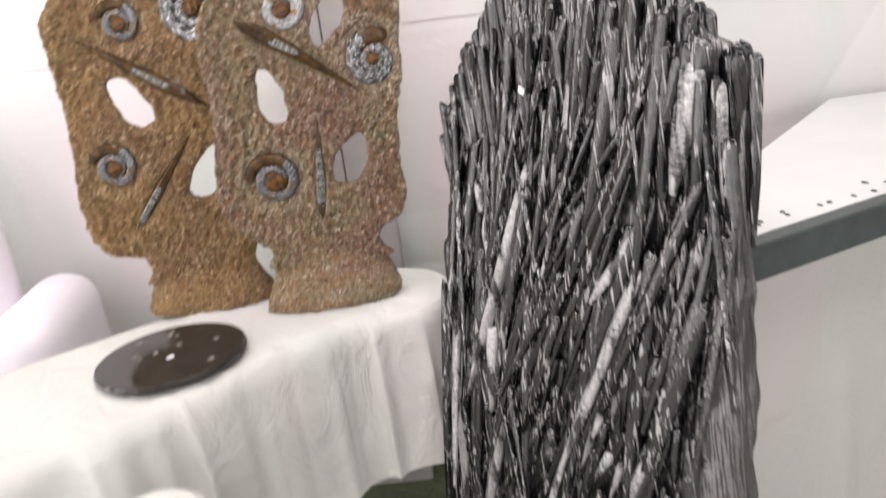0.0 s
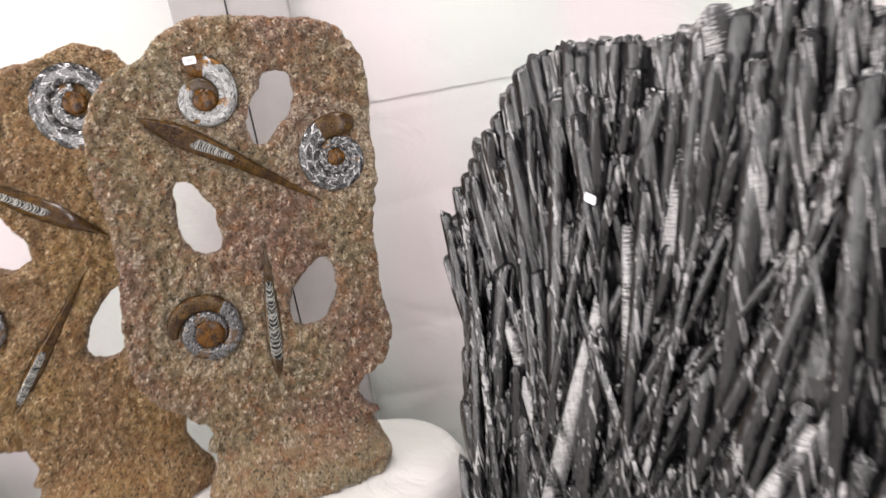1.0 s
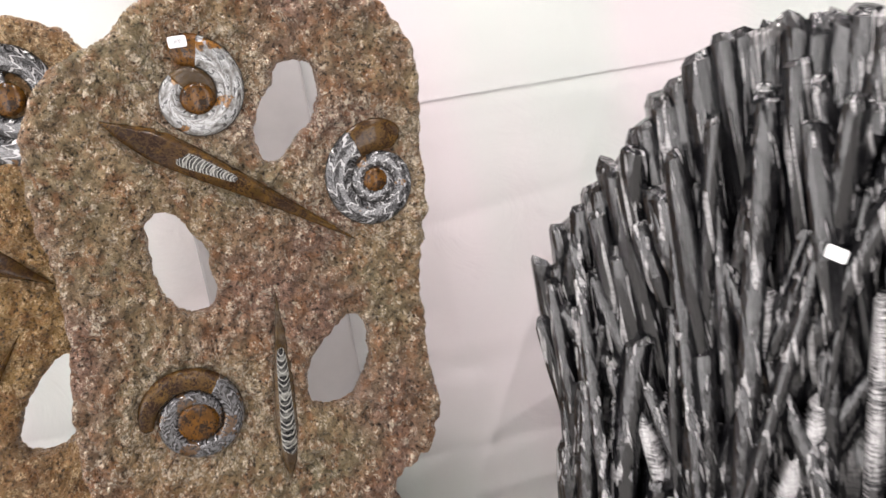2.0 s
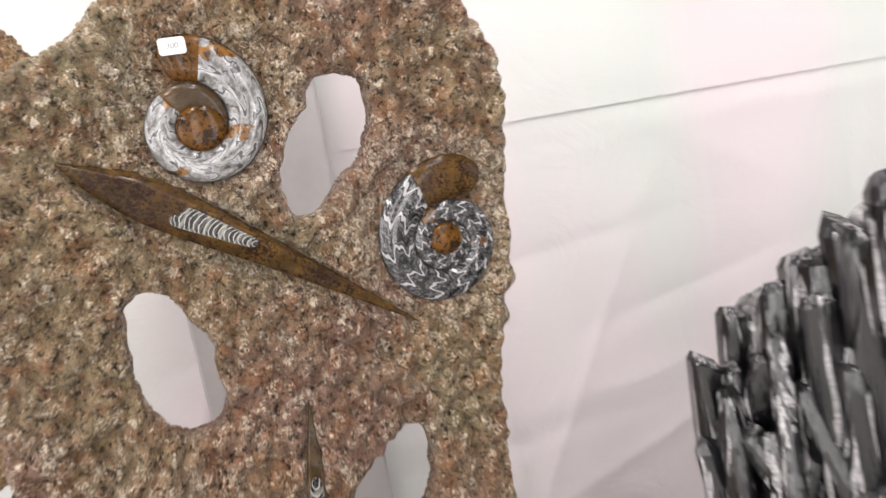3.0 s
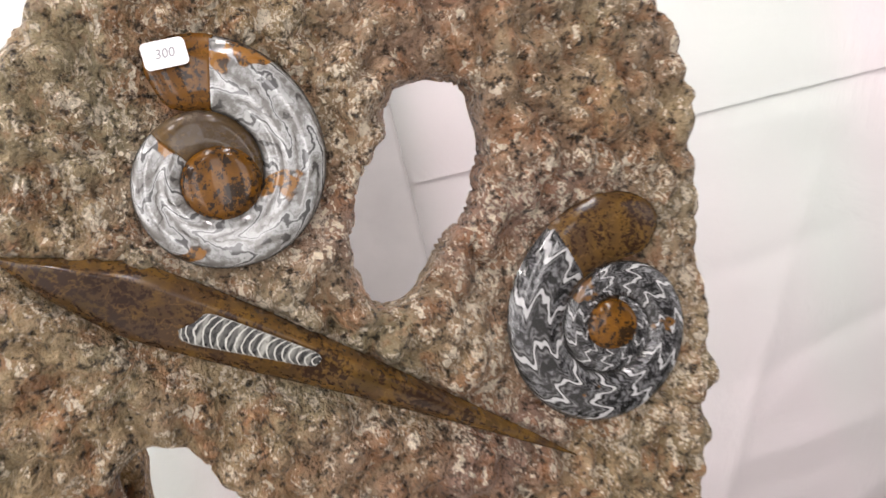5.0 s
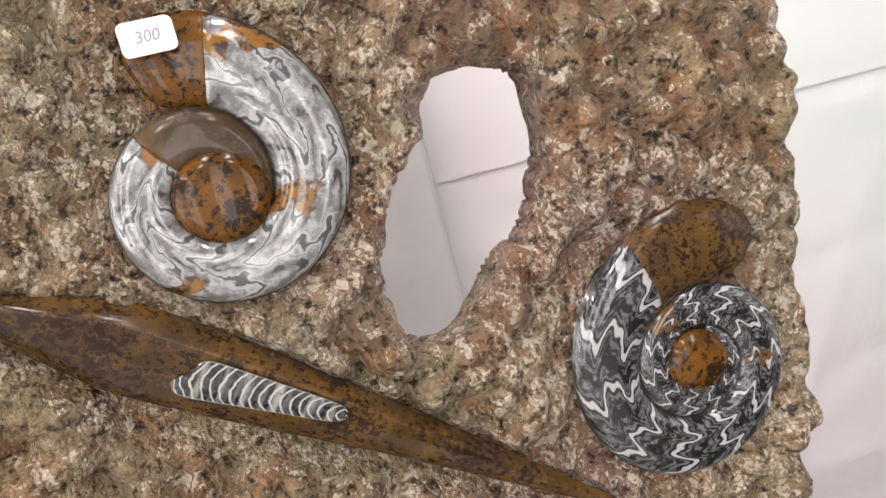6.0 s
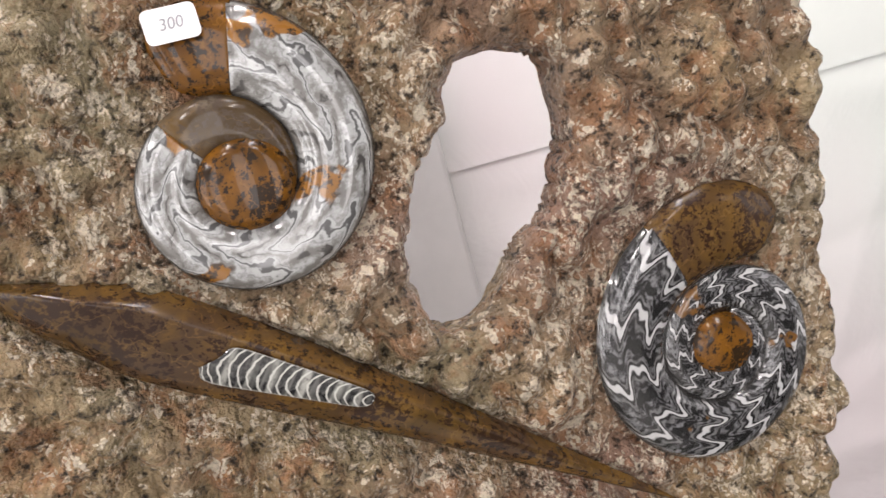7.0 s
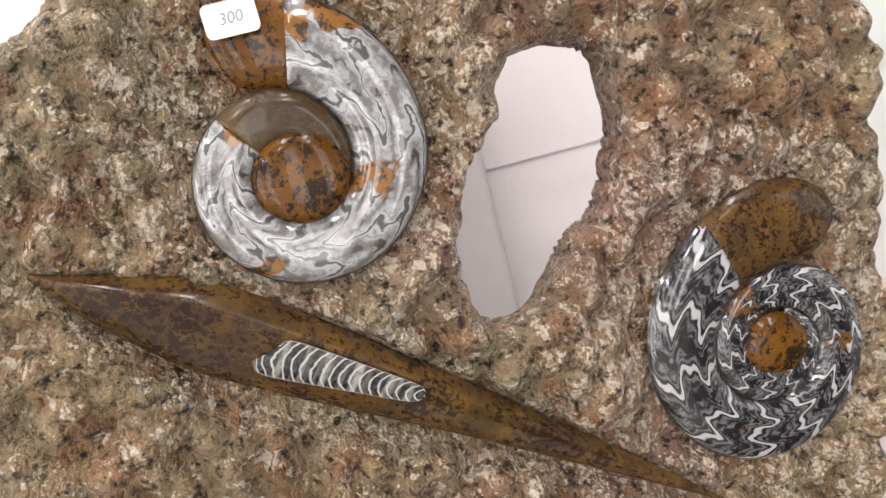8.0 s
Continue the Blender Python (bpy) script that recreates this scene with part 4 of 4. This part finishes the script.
def rock_mesh():
    nu, nz = 90, 90
    verts, faces = [], []
    for side in (0, 1):
        for i in range(nz + 1):
            for j in range(nu + 1):
                u = -0.012 + 0.557 * j / nu
                z = (crown(u) - 0.008) * i / nz
                lump = 0.01 * noise.noise((u * 14, z * 9, side * 5)) + 0.008 * noise.noise((u * 70, z * 22, side * 5))
                v = bulge(z) - 0.012 + lump if side == 0 else -0.034 + lump - 0.03 * (1 - i / nz)
                verts.append((u, v, max(0.0, z + (lump if i else 0))))
    k = (nz + 1) * (nu + 1)

    def at_(i, j, side):
        return side * k + i * (nu + 1) + j

    for i in range(nz):
        for j in range(nu):
            faces.append((at_(i, j, 0), at_(i + 1, j, 0), at_(i + 1, j + 1, 0), at_(i, j + 1, 0)))
            faces.append((at_(i, j, 1), at_(i, j + 1, 1), at_(i + 1, j + 1, 1), at_(i + 1, j, 1)))
        faces.append((at_(i, 0, 0), at_(i, 0, 1), at_(i + 1, 0, 1), at_(i + 1, 0, 0)))
        faces.append((at_(i, nu, 0), at_(i + 1, nu, 0), at_(i + 1, nu, 1), at_(i, nu, 1)))
    for j in range(nu):
        faces.append((at_(nz, j, 0), at_(nz, j, 1), at_(nz, j + 1, 1), at_(nz, j + 1, 0)))
        faces.append((at_(0, j, 0), at_(0, j + 1, 0), at_(0, j + 1, 1), at_(0, j, 1)))
    return mesh_of("matrix_rock", verts, faces, MATRIX)


part("matrix_rock", rock_mesh(), cluster, "dark grey crystalline matrix rock")
rnd = random.Random(11)


def prism(sides, rng):
    """A flat blade of unit length and about unit half width, tapering to its root, with a blunt, slanting broken end."""
    ring = []
    for k in range(sides):
        t = 2 * math.pi * (k + rng.uniform(-0.22, 0.22)) / sides
        r = rng.uniform(0.8, 1.15)
        ring.append((r * math.cos(t), r * 0.78 * math.sin(t)))
    sx, sy = rng.uniform(-0.018, 0.018), rng.uniform(-0.02, 0.02)
    bx, by = rng.uniform(-0.3, 0.3), rng.uniform(-0.15, 0.15)
    v = [(x * 0.3 + bx * 2, y * 0.3 + by * 2, 0.0) for x, y in ring]
    v += [(x * 0.85 + bx, y * 0.85 + by, 0.35) for x, y in ring]
    v += [(x, y, 0.8) for x, y in ring]
    v += [(x * 0.9, y * 0.85, 0.972 + sx * x + sy * y) for x, y in ring]
    v += [(x * 0.62, y * 0.5, 0.995 + sx * x + sy * y) for x, y in ring]
    f = [tuple(reversed(range(sides)))]
    for lay in range(4):
        for k in range(sides):
            a, b = lay * sides + k, lay * sides + (k + 1) % sides
            f.append((a, b, b + sides, a + sides))
    f.append(tuple(range(4 * sides, 5 * sides)))
    return v, f


SHAPES = [prism(rnd.choice((4, 5, 5, 6)), rnd) for _ in range(14)]
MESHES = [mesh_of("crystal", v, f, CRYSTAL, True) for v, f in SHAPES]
for me in MESHES:
    for poly in me.polygons:
        poly.use_smooth = abs(poly.normal.z) < 0.7

def crystal_pose(u, top, length, radius, out, lean, tip_out):
    """Pose of a crystal whose top end is at (u, top)."""
    m = pose(0, 0, 0, tip_out, lean, 0) @ pose(0, 0, 0, 0, 0, rnd.choice((0, 180)) + rnd.gauss(0, 28))
    axis = m.to_3x3() @ Vector((0, 0, 1))
    start = Vector((u, out, top)) - axis * length
    return Matrix.Translation(start) @ m @ Matrix.Diagonal((radius, radius, length, 1))


def lean_at(u):
    return float(np.interp(u, [-0.03, 0.05, 0.14, 0.25, 0.42, 0.52, 0.6], [-4, -8, -2, 12, 17, 4, 1]))


placed, rest_v, rest_f = 0, [], []


def set_crystal(m):
    global placed
    k = rnd.randrange(len(SHAPES))
    if placed < 300:
        ob = part("crystal", MESHES[k], cluster)
        ob.matrix_local = m
        placed += 1
    else:
        o = len(rest_v)
        v, f = SHAPES[k]
        rest_v.extend(tuple(m @ Vector(p)) for p in v)
        rest_f.extend(tuple(i + o for i in q) for q in f)


# the crest, then the face from the top down
u = -0.026
while u < 0.545:
    r = rnd.uniform(0.009, 0.017)
    set_crystal(crystal_pose(u, crown(u) - rnd.uniform(-0.002, 0.006), rnd.uniform(0.16, 0.4), r, bulge(0.8) - 0.010 + rnd.uniform(-0.012, 0.012), (lean_at(u) * 0.8 + rnd.uniform(-4, 4)) * (0.2 if u < 0.02 else 1), rnd.uniform(-5, 3)))
    set_crystal(crystal_pose(u + r * 0.6, crown(u) - rnd.uniform(0.0, 0.012), rnd.uniform(0.12, 0.3), r * 0.8, bulge(0.8) - 0.026 + rnd.uniform(-0.006, 0.006), lean_at(u) * 0.5 + rnd.uniform(-4, 4), rnd.uniform(-3, 3)))
    if rnd.random() < 0.7:
        set_crystal(crystal_pose(u, crown(u) - rnd.uniform(0.02, 0.09), rnd.uniform(0.1, 0.28), r * 0.9, bulge(0.8) + rnd.uniform(-0.004, 0.010), lean_at(u) + rnd.gauss(0, 9), rnd.uniform(-5, 3)))
    u += r * 1.0
z = 0.95
spots = []
while z > -0.02:
    u = -0.02 + rnd.uniform(0, 0.02)
    while u < 0.552:
        spots.append((u + rnd.uniform(-0.008, 0.008), z + rnd.uniform(-0.04, 0.04)))
        u += rnd.uniform(0.015, 0.026)
    z -= 0.056
for u, z in spots:
    if z > crown(u) - 0.03 or z < 0.08 or u < -0.015:
        continue
    length = min(rnd.choice((0.08, 0.12, 0.17, 0.23, 0.32, 0.45)) * rnd.uniform(0.8, 1.2), z + 0.06)
    slope = math.degrees(math.atan2(bulge(z) - bulge(max(0, z - length)), length))
    set_crystal(crystal_pose(u, z, length, rnd.uniform(0.0065, 0.0145), bulge(z) + rnd.uniform(-0.006, 0.010), lean_at(u) + rnd.gauss(0, 3 if u < 0.03 else 12 if u < 0.16 else 8), -slope + rnd.uniform(-5, 6)))
if rest_v:
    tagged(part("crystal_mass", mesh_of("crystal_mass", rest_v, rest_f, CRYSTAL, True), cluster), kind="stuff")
stk = part("price_sticker", sticker_mesh(0.013, 0.009), cluster, "small white price sticker")
stk.matrix_local = pose(0.227, 0.024, 1.138 - CBASE, 90, 0, 180) @ pose(0, 0, 0, 0, 0, 20)

plinth = box_mesh("plinth", (0.74, 0.36, CBASE), TABLECLOTH, 0.012, (0.285, -0.04, -CBASE / 2))
piece("plinth", plinth, cm, "low white cloth-covered plinth under the crystals", "plinth")

# ---- counter with a dark metal edge ----
ce = math.degrees(math.atan2(0.45, 0.9))
counter = thing("counter", pose(0.30, 0.885, 0, 0, 0, ce), "white counter with a dark green metal edge and scuffs", "counter")
part("edge_bar", box_mesh("edge_bar", (1.4, 0.03, 0.05), EDGE, 0.003, (0.70, 0.0, 0.905)), counter, "dark green-grey metal edge bar")
TOP = [(0.0, 0.018), (1.4, 0.018), (1.4, 0.37), (0.95, 0.58), (0.0, 0.12)]
top_v = [(x, y, z) for z in (0.898, 0.928) for x, y in TOP]
top_f = [(4, 3, 2, 1, 0), (5, 6, 7, 8, 9)] + [(k, (k + 1) % 5, 5 + (k + 1) % 5, 5 + k) for k in range(5)]
part("counter_top", mesh_of("counter_top", top_v, top_f, TOP_WHITE, False), counter)
part("front_panel", box_mesh("front_panel", (1.36, 0.02, 0.87), TOP_WHITE, 0.003, (0.70, 0.16, 0.44)), counter)


def skirt_mesh(x0, x1, z0, z1, y, seed):
    """A short hung cloth with shallow folds, 4 mm thick."""
    nx, nz = 160, 14
    gx, gz = np.meshgrid(np.linspace(x0, x1, nx), np.linspace(z0, z1, nz))
    drop = (z1 - gz) / (z1 - z0)
    gy = y - 0.02 * drop * (np.sin(gx / 0.03 + 2 * ripple(gx / 0.12, gz * 0, seed)) * 0.5 + 0.5) - 0.02 * drop
    F = np.stack([gx.ravel(), gy.ravel(), gz.ravel()], 1)
    idx = np.arange(nx * nz).reshape(nz, nx)
    q = np.stack([idx[:-1, :-1], idx[:-1, 1:], idx[1:, 1:], idx[1:, :-1]], -1).reshape(-1, 4)
    return mesh_of("skirt", np.concatenate([F, F + np.array([0, 0.004, 0])]), np.concatenate([q, q[:, ::-1] + nx * nz]), TABLECLOTH)


part("skirt", skirt_mesh(0.0, 1.38, 0.08, 0.878, 0.14, 6), counter, "white cloth skirt hanging under the edge")
for k in range(13):
    part("scuff", dome_mesh("scuff", rnd.uniform(0.002, 0.006), rnd.uniform(0.004, 0.012), 0.0006, SCUFF, 10, 2), counter).location = (0.1 + k * 0.033 + rnd.uniform(-0.02, 0.02), 0.045 + rnd.gauss(0, 0.012), 0.9295)

# ---- white armchair behind the table, and a covered stand in front of it ----
chair = thing("armchair", pose(-1.28, 1.55, 0, 0, 0, 8), "white upholstered armchair behind the table", "armchair")
VINYL = worn("white_vinyl", (0.78, 0.74, 0.79), 0.45, 0.0, 8.0, 0.04)
part("backrest", box_mesh("backrest", (0.44, 0.16, 0.72), VINYL, 0.075, (0, 0.08, 0.78), 6), chair)
part("seat", box_mesh("seat", (0.46, 0.36, 0.18), VINYL, 0.07, (0, -0.05, 0.37), 6), chair)
part("armrest", box_mesh("armrest", (0.16, 0.36, 0.56), VINYL, 0.075, (0.31, -0.02, 0.48), 6), chair)
part("armrest", box_mesh("armrest", (0.16, 0.36, 0.56), VINYL, 0.075, (-0.31, -0.02, 0.48), 6), chair)
for sx in (-0.3, 0.3):
    for sy in (-0.14, 0.1):
        part("foot", box_mesh("foot", (0.05, 0.05, 0.288), WOOD, 0.005, (sx * 0.6, sy, 0.156)), chair)
stand = [(0.078, 0.012), (0.075, 0.3), (0.072, 0.66), (0.068, 0.685), (0.055, 0.697), (0.03, 0.702), (0.004, 0.704)]
piece("stand", lathe("stand", stand, TABLECLOTH, 48), pose(-0.44, 0.80, 0), "round white covered stand before the table", "stand")
